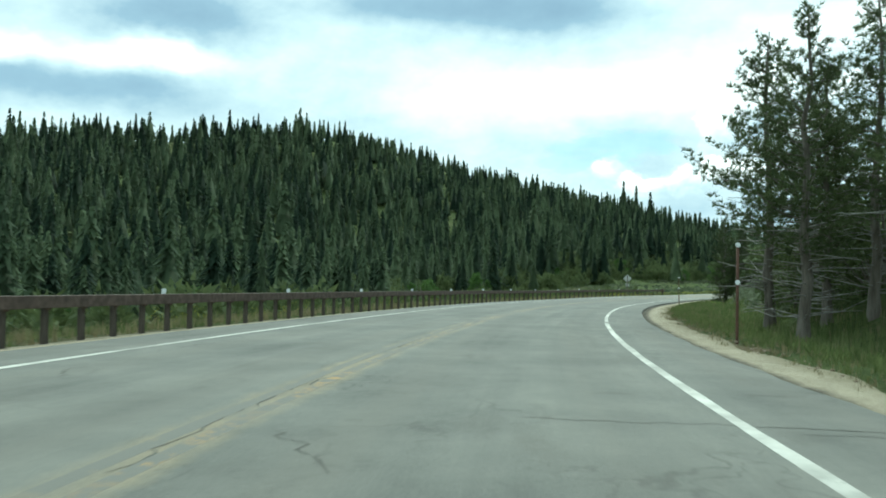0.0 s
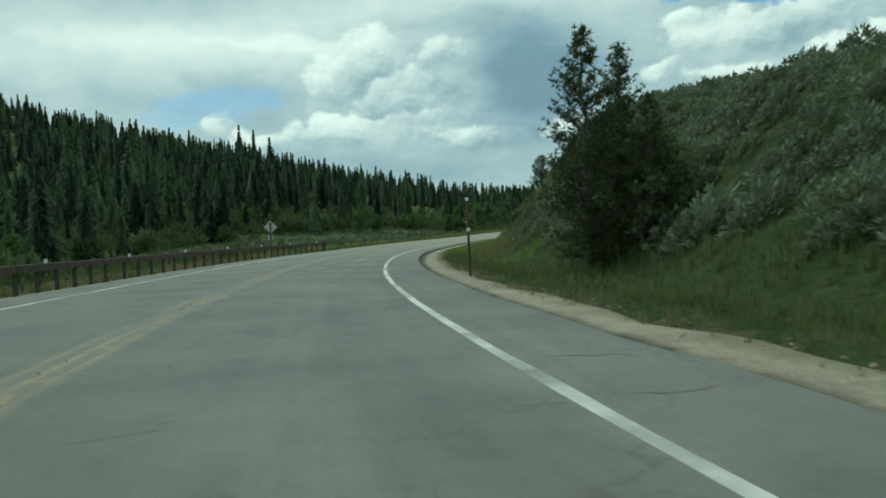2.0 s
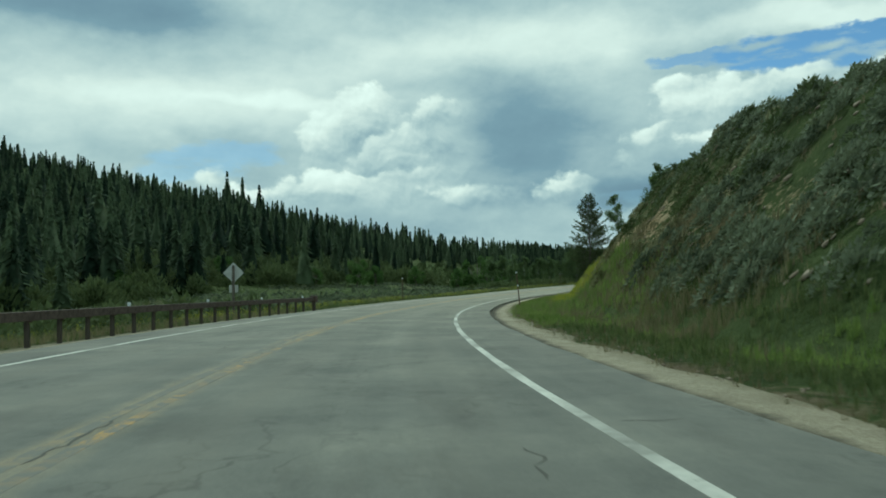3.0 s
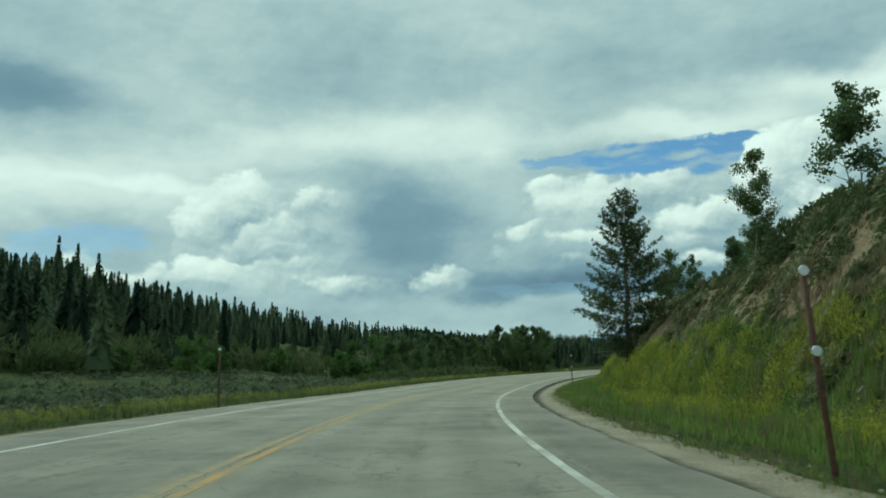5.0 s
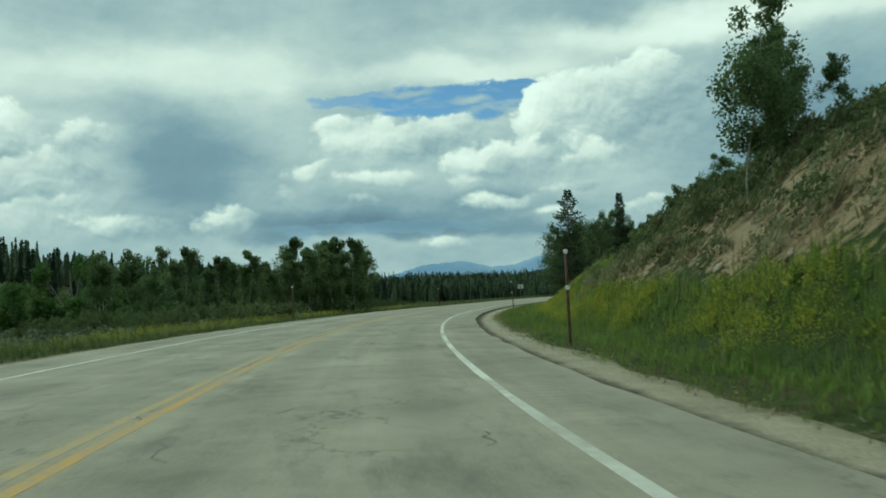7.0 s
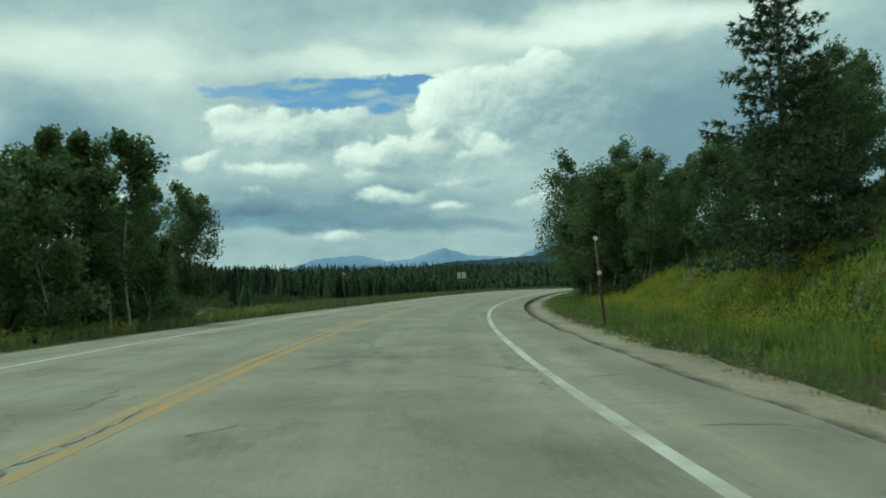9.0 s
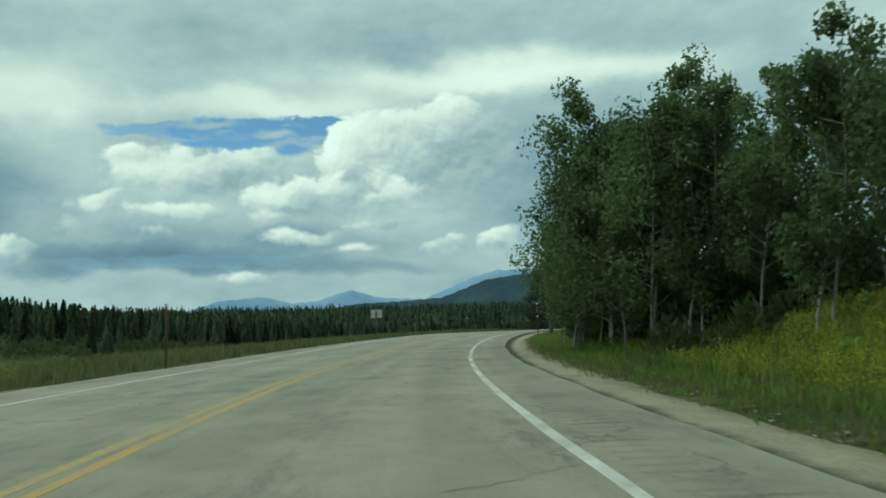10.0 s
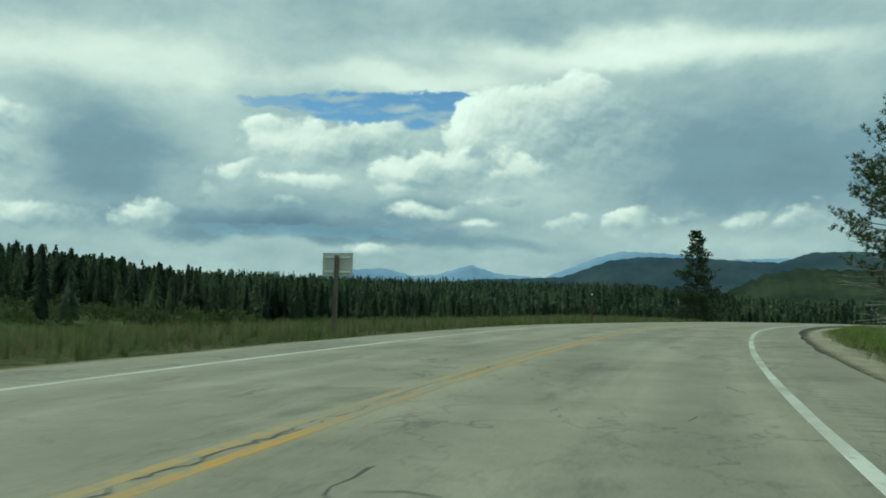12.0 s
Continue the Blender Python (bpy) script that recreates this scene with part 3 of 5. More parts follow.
def box_bm(x0, x1, y0, y1, z0, z1, bevel=0.01):
    bm = bmesh.new()
    bmesh.ops.create_cube(bm, size=1)
    bmesh.ops.scale(bm, vec=(x1 - x0, y1 - y0, z1 - z0), verts=bm.verts)
    bmesh.ops.translate(bm, vec=((x0 + x1) / 2, (y0 + y1) / 2, (z0 + z1) / 2), verts=bm.verts)
    if bevel:
        bmesh.ops.bevel(bm, geom=bm.edges[:], offset=bevel, segments=1, affect="EDGES")
    return bm


class Soup:
    """Gathers vertices and faces for one mesh."""

    def __init__(self):
        self.v, self.f, self.m = [], [], []

    def add(self, verts, faces, mat=0):
        n = len(self.v)
        self.v.extend(verts)
        self.f.extend([tuple(n + i for i in q) for q in faces])
        self.m.extend([mat] * len(faces))

    def tube(self, pts, radii, n=6, mat=0):
        ring = []
        for i, (p, r) in enumerate(zip(pts, radii)):
            p = Vector(p)
            a = Vector(pts[min(i + 1, len(pts) - 1)]) - Vector(pts[max(i - 1, 0)])
            a.normalize()
            u = a.cross(Vector((0.3, 1, 0.1))).normalized()
            w = a.cross(u)
            ring.extend([tuple(p + r * (math.cos(6.2832 * j / n) * u + math.sin(6.2832 * j / n) * w)) for j in range(n)])
        k = len(pts)
        fs = [(i * n + j, i * n + (j + 1) % n, (i + 1) * n + (j + 1) % n, (i + 1) * n + j) for i in range(k - 1) for j in range(n)]
        fs.append(tuple((k - 1) * n + j for j in range(n)))
        self.add(ring, fs, mat)

    def mesh(self, name, mats, smooth=False):
        return mesh_of(name, self.v, self.f, mats, self.m, smooth)


def strip(name, offs, s0, s1, mat, step=1.0, ragged=None):
    """A band along the road: offs is a list of (o, dz) from left to right. UV holds o and s."""
    ss = np.arange(s0, s1 + 0.01, step)
    p, x0, y0, z0 = (np.interp(ss, SV, q) for q in (PSI, RX, RY, RZ))
    n = len(offs)
    V = np.empty((len(ss), n, 3))
    O = np.empty((len(ss), n))
    for j, (o, dz) in enumerate(offs):
        oo = np.full(len(ss), float(o))
        if ragged and j in ragged:
            oo = oo + ragged[j] * waves(ss, ss * 0 + 5.0 * j, 5.0, 31 + j)
        V[:, j, 0], V[:, j, 1], V[:, j, 2] = x0 + oo * np.cos(p), y0 + oo * np.sin(p), z0 + dz
        O[:, j] = oo
    i, j = np.meshgrid(np.arange(len(ss) - 1), np.arange(n - 1), indexing="ij")
    q = (i * n + j).ravel()
    F = np.stack([q, q + 1, q + n + 1, q + n], 1)
    me = mesh_of(name, V.reshape(-1, 3), F, mat)
    uv = me.uv_layers.new(name="UVMap")
    idx = F.ravel()
    co = np.stack([O.ravel()[idx], np.repeat(ss, n)[idx]], 1)
    uv.data.foreach_set("uv", co.astype(np.float32).ravel())
    return put(name, me)


# ---- ground: one sheet to the horizon ----
def spread(a, b, step, out_to):
    core = list(np.arange(a, b, step))
    lo, hi, g = [], [], step
    p = core[0]
    while p > -out_to:
        g *= 1.16
        p -= g
        lo.append(p)
    p, g = core[-1], step
    while p < out_to:
        g *= 1.16
        p += g
        hi.append(p)
    return np.array(lo[::-1] + core + hi)


gx, gy = spread(-40, 290, 1.5, 4600), spread(-20, 290, 1.5, 4600)
GX, GY = np.meshgrid(gx, gy)
GZ = land(GX, GY)
gn = len(gx)
gi, gj = np.meshgrid(np.arange(len(gy) - 1), np.arange(gn - 1), indexing="ij")
gq = (gi * gn + gj).ravel()
g_me = mesh_of("ground", np.stack([GX.ravel(), GY.ravel(), GZ], 1), np.stack([gq, gq + 1, gq + gn + 1, gq + gn], 1), GROUND, smooth=True)
g_s, g_o, _ = to_road(GX, GY)
g_hc = np.interp(g_s, HS, HC)
# how far the green weeds climb the bank
WEED_S, WEED_O = [84, 104, 118, 140, 160, 198, 214, 240, 262], [10.5, 11.5, 11.8, 11.0, 9.7, 9.6, 11.2, 11.4, 10.2]
soil = np.interp(g_s, [74, 92, 112, 150, 185, 205, 230, 245], [0, 0.5, 0.9, 0.95, 1.0, 0.75, 0.55, 0]) * np.clip((g_o - np.interp(g_s, WEED_S, WEED_O) + 0.2) / 0.9, 0, 1) * np.clip((np.interp(g_s, [90, 150, 190, 230], [15.5, 15.0, 16.5, 15.0]) - g_o) / 3, 0, 1)
soil = soil * (0.84 + 0.4 * waves(GX.ravel(), GY.ravel(), 13.0, 21))
dry = np.where(g_o > 9, np.clip(0.12 + 0.03 * (g_o - 9), 0, np.interp(g_s, [80, 120], [0.22, 0.45])), np.where(g_o < -6, 0.28, 0.1)) + 0.15 * waves(GX.ravel(), GY.ravel(), 22.0, 9)
dry = np.where(np.abs(g_o) < 6.3, 0.7, dry)
for nm, arr in (("soil", soil), ("dry", dry)):
    g_me.attributes.new(nm, "FLOAT", "POINT").data.foreach_set("value", np.clip(arr, 0, 1).astype(np.float32))
tagged(put("ground", g_me), "grassy valley ground rising to a sage-covered hill and a wooded ridge", "ground", kind="structure")

# ---- road ----
tagged(strip("road", [(-5.02, -0.14), (-5.0, -0.012), (-3.6, 0.0), (-1.8, 0.012), (0, 0.02), (1.8, 0.012), (3.6, 0.0), (4.9, -0.012), (4.93, -0.14)], -140, 520, ASPHALT, 1.0, {0: 0.04, 1: 0.04, 7: 0.05, 8: 0.05}),
       "weathered grey asphalt two-lane highway curving right", "road", kind="structure")
tagged(strip("shoulder_right", [(4.6, -0.12), (5.0, -0.095), (5.5, -0.09), (6.0, -0.11), (6.9, -0.45)], -140, 520, GRAVEL, 0.5, {2: 0.12, 3: 0.25}), "pale gravel strip along the asphalt edge", "shoulder", kind="structure")
tagged(strip("shoulder_left", [(-7.2, -0.45), (-6.3, -0.13), (-5.6, -0.08), (-5.05, -0.05), (-4.7, -0.08)], -140, 520, GRAVEL, 1.0, {1: 0.12}), "pale gravel strip beside the guardrail", "shoulder", kind="structure")


def crown(o):
    return float(np.interp(abs(o), [0, 1.8, 3.6, 5], [0.02, 0.012, 0, -0.012]))


def line(name, o, w, mat, label, s0=-140, s1=520):
    e = 0.012
    a, b = o - w / 2, o + w / 2
    return tagged(strip(name, [(a - 0.012, crown(a) - 0.004), (a, crown(a) + 0.0025), (b, crown(b) + 0.0025), (b + 0.012, crown(b) - 0.004)], s0, s1, mat, 0.5, {0: e, 1: e, 2: -e, 3: -e}), label, "road marking", kind="structure")


line("edge_line_right", 3.60, 0.105, WHITE_PAINT, "worn white painted edge line on the asphalt")
line("edge_line_left", -3.60, 0.10, WHITE_PAINT, "worn white painted edge line beside the far lane")
line("centre_line_right", 0.11, 0.11, YELLOW_PAINT, "worn yellow painted centre line, half of a double line")
line("centre_line_left", -0.105, 0.11, FADED_PAINT, "faded yellow painted centre line, half of a double line")



def cracks():
    """Old cracks in the asphalt: ragged dark lines across and along the lanes."""
    r = random.Random(8)
    sp = Soup()

    def crack(s, o, ds, do, w):
        n = max(4, int((abs(ds) + abs(do)) / 0.14))
        pts, a, b = [], 0.0, 0.0
        for i in range(n + 1):
            a, b = a * 0.75 + r.gauss(0, 0.06), b * 0.75 + r.gauss(0, 0.05)
            pts.append((s + ds * i / n + a, max(-4.85, min(4.75, o + do * i / n + b))))
        V = []
        for i, (ps, po) in enumerate(pts):
            k = w * r.uniform(0.35, 1.2) * (0.2 if i in (0, n) else 1)
            across = abs(do) > abs(ds)
            for sg in (-1, 1):
                q = (ps + sg * k, po) if across else (ps, po + sg * k)
                V.append(on_road(q[0], q[1], crown(q[1]) + 0.002))
        F = [(2 * i, 2 * i + 1, 2 * i + 3, 2 * i + 2) for i in range(n)]
        sp.add(V, F)

    for s in np.arange(-4, 330, 3.6):
        s = s + r.uniform(-2, 2)
        if r.random() < 0.6:
            o = r.choice([-4.6, -3.2, 0.3, 0.5, 2.0])
            crack(s, o, r.uniform(-0.8, 0.8), r.uniform(1.2, 4.2), r.uniform(0.007, 0.015))
        if r.random() < 0.55:
            crack(s + 2, r.uniform(3.7, 4.0), r.uniform(-0.1, 0.1), r.uniform(0.5, 0.9), 0.012)
        if r.random() < 0.8:
            crack(s, r.uniform(-0.03, 0.03), r.uniform(1.5, 4), r.uniform(-0.03, 0.03), r.uniform(0.008, 0.016))
        # short crazed bits in the wheel tracks
        for _ in range(r.choice([1, 2, 4, 6])):
            o = r.choice([0.9, 2.7, -0.9, -2.7]) + r.gauss(0, 0.35)
            a = r.uniform(0, 6.28)
            L = r.uniform(0.4, 1.5)
            crack(s + r.uniform(-2.5, 2.5), o, L * math.cos(a), L * math.sin(a), r.uniform(0.005, 0.013))
    return tagged(put("road_cracks", sp.mesh("road_cracks", [TAR])), "dark ragged cracks in the old asphalt", "cracks", kind="structure")


cracks()

# ---- far hills and mountains ----


def far_ridge(name, dist, rows, mat, label, base=-30, depth=500, bumps=0.04, seed=1):
    az = np.arange(rows[0][0], rows[-1][0] + 0.01, 0.15)
    el = np.interp(az, [r[0] for r in rows], [r[1] for r in rows])
    el = el + bumps * (np.sin(az * 7.1 + seed) + 0.6 * np.sin(az * 15.3 + 2 * seed) + 0.4 * np.sin(az * 31 + seed))
    cx, cy = 80.0, 110.0
    V = []
    for a, e in zip(np.radians(az), np.radians(el)):
        h = dist * math.tan(e)
        for r, z in ((dist - depth, base), (dist - 0.45 * depth, base + 0.5 * (h - base)), (dist - 0.12 * depth, base + 0.88 * (h - base)), (dist, h), (dist + depth, base)):
            V.append((cx + r * math.sin(a), cy + r * math.cos(a), z))
    n = 5
    F = [(i * n + j, i * n + j + 1, (i + 1) * n + j + 1, (i + 1) * n + j) for i in range(len(az) - 1) for j in range(n - 1)]
    return tagged(put(name, mesh_of(name, V, F, mat, smooth=True)), label, "mountains", kind="structure")


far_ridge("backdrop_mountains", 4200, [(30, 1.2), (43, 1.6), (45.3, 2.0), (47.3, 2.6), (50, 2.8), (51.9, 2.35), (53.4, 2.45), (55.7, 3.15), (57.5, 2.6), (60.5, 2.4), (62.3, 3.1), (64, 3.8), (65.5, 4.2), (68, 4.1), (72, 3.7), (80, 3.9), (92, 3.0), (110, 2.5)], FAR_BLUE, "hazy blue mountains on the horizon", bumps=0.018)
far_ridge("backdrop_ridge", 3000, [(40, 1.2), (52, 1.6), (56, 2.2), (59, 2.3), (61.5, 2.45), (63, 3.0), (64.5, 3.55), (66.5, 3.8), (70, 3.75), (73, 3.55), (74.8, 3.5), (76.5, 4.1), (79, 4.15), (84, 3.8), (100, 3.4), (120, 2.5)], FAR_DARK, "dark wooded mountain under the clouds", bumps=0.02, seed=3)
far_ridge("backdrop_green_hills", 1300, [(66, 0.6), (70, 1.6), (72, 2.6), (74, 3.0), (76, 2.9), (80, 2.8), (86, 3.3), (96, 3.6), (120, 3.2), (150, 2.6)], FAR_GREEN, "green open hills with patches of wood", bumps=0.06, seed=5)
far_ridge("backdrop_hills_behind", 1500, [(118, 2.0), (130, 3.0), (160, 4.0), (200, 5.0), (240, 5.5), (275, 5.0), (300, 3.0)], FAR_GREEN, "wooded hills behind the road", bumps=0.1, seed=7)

# ---- trees ----


def rnd_unit(r):
    v = Vector((r.gauss(0, 1), r.gauss(0, 1), r.gauss(0, 1)))
    return v.normalized()


def tuft(sp, p, d, size, r, n=8, spread=1.0, wid=0.10):
    """A spray of needles: thin blades fanning out from p about the way d."""
    for _ in range(n):
        a = (d + rnd_unit(r) * spread).normalized()
        b = a.cross(rnd_unit(r)).normalized() * size * wid
        t = p + a * size * r.uniform(0.7, 1.15)
        sp.add([tuple(p - b), tuple(p + b), tuple(t)], [(0, 1, 2)])


def pine_parts(seed, h, width=0.24, bare=0.16, dead=10, dens=1.0, needles=9, wid=0.10, boughs=(3, 4, 4, 5), step=(0.022, 0.036), droop=0.0, taper=0.75):
    """A lodgepole pine: bare lower trunk with dead limbs, open crown of needle sprays."""
    r = random.Random(seed)
    bark, leaf = Soup(), Soup()
    lean = Vector((r.uniform(-0.03, 0.03), r.uniform(-0.03, 0.03), 0))
    pts = [Vector((0, 0, -0.3)) + lean * h * t * t + Vector((r.uniform(-1, 1), r.uniform(-1, 1), 0)) * 0.012 * h * (0.2 < t < 0.95) + Vector((0, 0, (h + 0.3) * t)) for t in [i / 9 for i in range(10)]]
    rad = [0.018 * h * (1 - 0.95 * i / 9) + 0.008 for i in range(10)]
    rad[0] *= 1.35
    bark.tube([tuple(p) for p in pts], rad, 8)

    def at(z):
        t = max(0, min(0.999, (z + 0.3) / (h + 0.3))) * 9
        i = int(t)
        return pts[i].lerp(pts[i + 1], t - i)

    for _ in range(dead):
        z = r.uniform(0.07, bare + 0.14) * h
        a = r.uniform(0, 6.28)
        L = r.uniform(0.07, 0.22) * h
        p0 = at(z)
        q = [p0, p0 + Vector((math.cos(a), math.sin(a), r.uniform(-0.1, 0.3))) * L * 0.5]
        q.append(q[1] + Vector((math.cos(a + r.uniform(-0.5, 0.5)), math.sin(a), r.uniform(-0.2, 0.4))) * L * 0.5)
        bark.tube([tuple(p) for p in q], [0.02, 0.013, 0.005], 4, 1)
    z = bare * h
    while z < 0.985 * h:
        u = (z - bare * h) / (h * (1 - bare))
        prof = (0.45 + 0.55 * min(1, u / 0.22)) * (1 - u) ** taper + 0.06
        for b in range(r.choice(boughs)):
            if r.random() < 0.1:
                continue
            a = r.uniform(0, 6.28)
            L = width * h * prof * r.uniform(0.6, 1.2)
            rise = 0.15 - droop * (1 - u) + 0.55 * u + r.uniform(-0.25, 0.25)
            p0 = at(z + r.uniform(-0.1, 0.1))
            d = Vector((math.cos(a), math.sin(a), rise * 0.6)).normalized()
            q = [p0, p0 + d * L * 0.5, p0 + d * L + Vector((0, 0, 0.22 * L * (0.5 + u)))]
            bark.tube([tuple(p) for p in q], [0.010 + 0.006 * L, 0.008 + 0.003 * L, 0.004], 4)
            k = max(3, int(L * 6.5 * dens))
            for i in range(k):
                t = 0.28 + 0.72 * (i + r.random()) / k
                m = q[0].lerp(q[1], t * 2) if t < 0.5 else q[1].lerp(q[2], t * 2 - 1)
                side = Vector((-d.y, d.x, 0)) * r.uniform(-0.34, 0.34) * L * (1.1 - 0.6 * t)
                e = m + side + Vector((0, 0, r.uniform(-0.05, 0.16)))
                tuft(leaf, e, (d + Vector((0, 0, 0.7)) + side).normalized(), r.uniform(0.11, 0.20), r, needles, 1.15, wid)
        z += h * r.uniform(*step)
    return bark, leaf


def spruce_parts(seed, h, width=0.21):
    """A dense spruce: whorls of drooping boughs with hanging sprays."""
    r = random.Random(seed)
    bark, leaf = Soup(), Soup()
    bark.tube([(0, 0, -0.3), (0, 0, 0.5 * h), (0, 0, h)], [0.02 * h, 0.011 * h, 0.006], 7)
    z = 0.06 * h
    while z < 0.99 * h:
        u = z / h
        L0 = width * h * (1 - u) ** 0.72 * (0.75 + 0.25 * math.sin(z * 5)) + 0.08
        for b in range(10):
            a = r.uniform(0, 6.28)
            L = L0 * r.uniform(0.65, 1.18)
            d = Vector((math.cos(a), math.sin(a), 0.25 * u - 0.12))
            p0 = Vector((0, 0, z))
            q = [p0, p0 + d * L * 0.6 + Vector((0, 0, -0.05 * L)), p0 + d * L + Vector((0, 0, 0.06 * L))]
            bark.tube([tuple(p) for p in q], [0.016, 0.010, 0.004], 3)
            k = max(3, int(L * 5.5))
            for i in range(k):
                t = 0.15 + 0.85 * (i + r.random()) / k
                m = q[0].lerp(q[1], t * 2) if t < 0.5 else q[1].lerp(q[2], t * 2 - 1)
                side = Vector((-d.y, d.x, 0)) * r.uniform(-0.3, 0.3) * L * (1.05 - 0.7 * t)
                tuft(leaf, m + side, (d + side + Vector((0, 0, -0.25))).normalized(), r.uniform(0.16, 0.30), r, 9, 0.9, 0.11)
        z += h * r.uniform(0.020, 0.030)
    return bark, leaf


def aspen_parts(seed, h, width=0.2, bare=0.3, leaves=4200, stems=1, big=1.0):
    """An aspen: pale crooked stems and a loose crown of small leaves in uneven clumps."""
    r = random.Random(seed)
    bark, leaf = Soup(), Soup()
    tips = []
    for s in range(stems):
        x0, y0 = (0, 0) if s == 0 else (r.uniform(-0.5, 0.5), r.uniform(-0.5, 0.5))
        hh = h * (1 if s == 0 else r.uniform(0.75, 0.95))
        lx, ly = r.uniform(-0.12, 0.12) * h, r.uniform(-0.12, 0.12) * h
        pts = [Vector((x0 + lx * t * t + 0.02 * h * math.sin(t * 7 + seed + s), y0 + ly * t * t + 0.02 * h * math.cos(t * 6 + seed), -0.3 + (hh + 0.3) * t)) for t in [i / 8 for i in range(9)]]
        bark.tube([tuple(p) for p in pts], [(0.0058 * h + 0.010) * (1 - 0.9 * i / 8) for i in range(9)], 7)
        for _ in range(22 // stems + 6):
            t = r.uniform(bare, 0.97)
            i = min(7, int(t * 8))
            p0 = pts[i].lerp(pts[i + 1], t * 8 - i)
            u = (t - bare) / (1 - bare)
            L = width * h * (0.5 + 0.5 * min(1, u / 0.3)) * (1.08 - u) ** 0.6 * r.uniform(0.6, 1.2)
            a = r.uniform(0, 6.28)
            d = Vector((math.cos(a), math.sin(a), r.uniform(0.3, 0.9))).normalized()
            q = [p0, p0 + d * L * 0.55, p0 + d * L + Vector((r.uniform(-0.1, 0.1), r.uniform(-0.1, 0.1), 0.12)) * L]
            bark.tube([tuple(p) for p in q], [0.012 + 0.008 * L, 0.012, 0.004], 4)
            tips.append((q[2], 0.28 + 0.22 * L))
            tips.append((q[1].lerp(q[2], 0.4) + rnd_unit(r) * 0.25 * L, 0.25 + 0.2 * L))
            tips.append((q[1] + rnd_unit(r) * 0.3 * L, 0.2 + 0.18 * L))
    per = max(4, leaves // len(tips))
    for c, rad in tips:
        for _ in range(int(per * r.uniform(0.5, 1.4))):
            p = c + rnd_unit(r) * rad * r.random() ** 0.45
            s = r.uniform(0.055, 0.10) * big
            a = rnd_unit(r)
            b = a.cross(rnd_unit(r)).normalized()
            leaf.add([tuple(p - a * s), tuple(p + b * s * 1.1 + a * s * 0.3), tuple(p + a * s - b * s * 0.7)], [(0, 1, 2)])
    return bark, leaf


def bushy_parts(seed, h, width=0.45, leaves=2200, size=0.16):
    """A round-headed willow or young cottonwood seen from afar."""
    r = random.Random(seed)
    bark, leaf = Soup(), Soup()
    bark.tube([(0, 0, -0.3), (0.05, 0, 0.3 * h), (0.1 * h * r.uniform(-1, 1), 0.05 * h, 0.75 * h)], [0.03 * h, 0.022 * h, 0.006 * h], 6)
    cl = []
    for _ in range(26):
        a, t = r.uniform(0, 6.28), r.uniform(0.1, 1)
        rr = width * h * math.sin(math.pi * (0.12 + 0.85 * t)) ** 0.6 * r.uniform(0.35, 1)
        c = Vector((math.cos(a) * rr, math.sin(a) * rr, h * (0.08 + 0.86 * t)))
        cl.append((c, r.uniform(0.10, 0.18) * h))
        bark.tube([(0, 0, 0.2 * h), tuple(c)], [0.012 * h, 0.003 * h], 3)
    for c, rad in cl:
        for _ in range(leaves // 26):
            p = c + rnd_unit(r) * rad * r.random() ** 0.4
            s = size * r.uniform(0.6, 1.2)
            a = rnd_unit(r)
            b = a.cross(rnd_unit(r)).normalized()
            leaf.add([tuple(p - a * s), tuple(p + b * s * 1.1 + a * s * 0.3), tuple(p + a * s - b * s * 0.7)], [(0, 1, 2)])
    return bark, leaf


def tree(name, parts, bark_mats, leaf_mat, label, group):
    root = tagged(new(name), label, "tree", group)
    put("trunk", parts[0].mesh("trunk", bark_mats, True), root)
    put("crown", parts[1].mesh("crown", leaf_mat), root)
    return root


def plant(proto, s, o, scale=1.0, turn=0.0, dz=0.0, used=set()):
    """Set a tree beside the road; the first planting moves the model itself."""
    x, y, z = stand(s, o)
    m = pose(x, y, z + dz, 0, 0, turn)
    if proto.name not in used:
        used.add(proto.name)
        ob = proto
        ob.matrix_basis = m
    else:
        ob = copy_thing(proto, m)
    ob.scale = (scale, scale, scale)
    return ob


L_PINE = "lodgepole pine with bare grey lower limbs beside the road"
pineA = tree("pine_tree", pine_parts(11, 9.0, 0.31, 0.10, 24, 2.6, 15, 0.075, (5, 6, 7), (0.016, 0.024), 0.25), [PINE_BARK, GREY_TWIG], PINE_LEAF, "broad lodgepole pine at the foot of the cut bank", "roadside pines")
pineB = tree("pine_tree", pine_parts(12, 8.4, 0.36, 0.30, 70, 2.2, 13, 0.08, taper=1.1), [PINE_BARK, GREY_TWIG], PINE_LEAF, L_PINE, "roadside pines")
pineC = tree("pine_tree", pine_parts(13, 8.0, 0.28, 0.24, 50, 2.2, 13, 0.08, taper=1.0), [PINE_BARK, GREY_TWIG], PINE_LEAF, L_PINE, "roadside pines")
pineD = tree("pine_tree", pine_parts(14, 7.0, 0.25, 0.05, 8, 1.9, 10, 0.10, (5, 6, 6), (0.018, 0.026), 0.2), [PINE_BARK, GREY_TWIG], PINE_LEAF, "dense young lodgepole pine below the sage hill", "roadside pines")
spruceA = tree("spruce_tree", spruce_parts(21, 9.0, 0.36), [PINE_BARK], SPRUCE_LEAF, "dense dark green spruce on the road bank", "roadside spruces")
spruceB = tree("spruce_tree", spruce_parts(22, 7.0, 0.24), [PINE_BARK], SPRUCE_LEAF, "dense dark green spruce on the road bank", "roadside spruces")
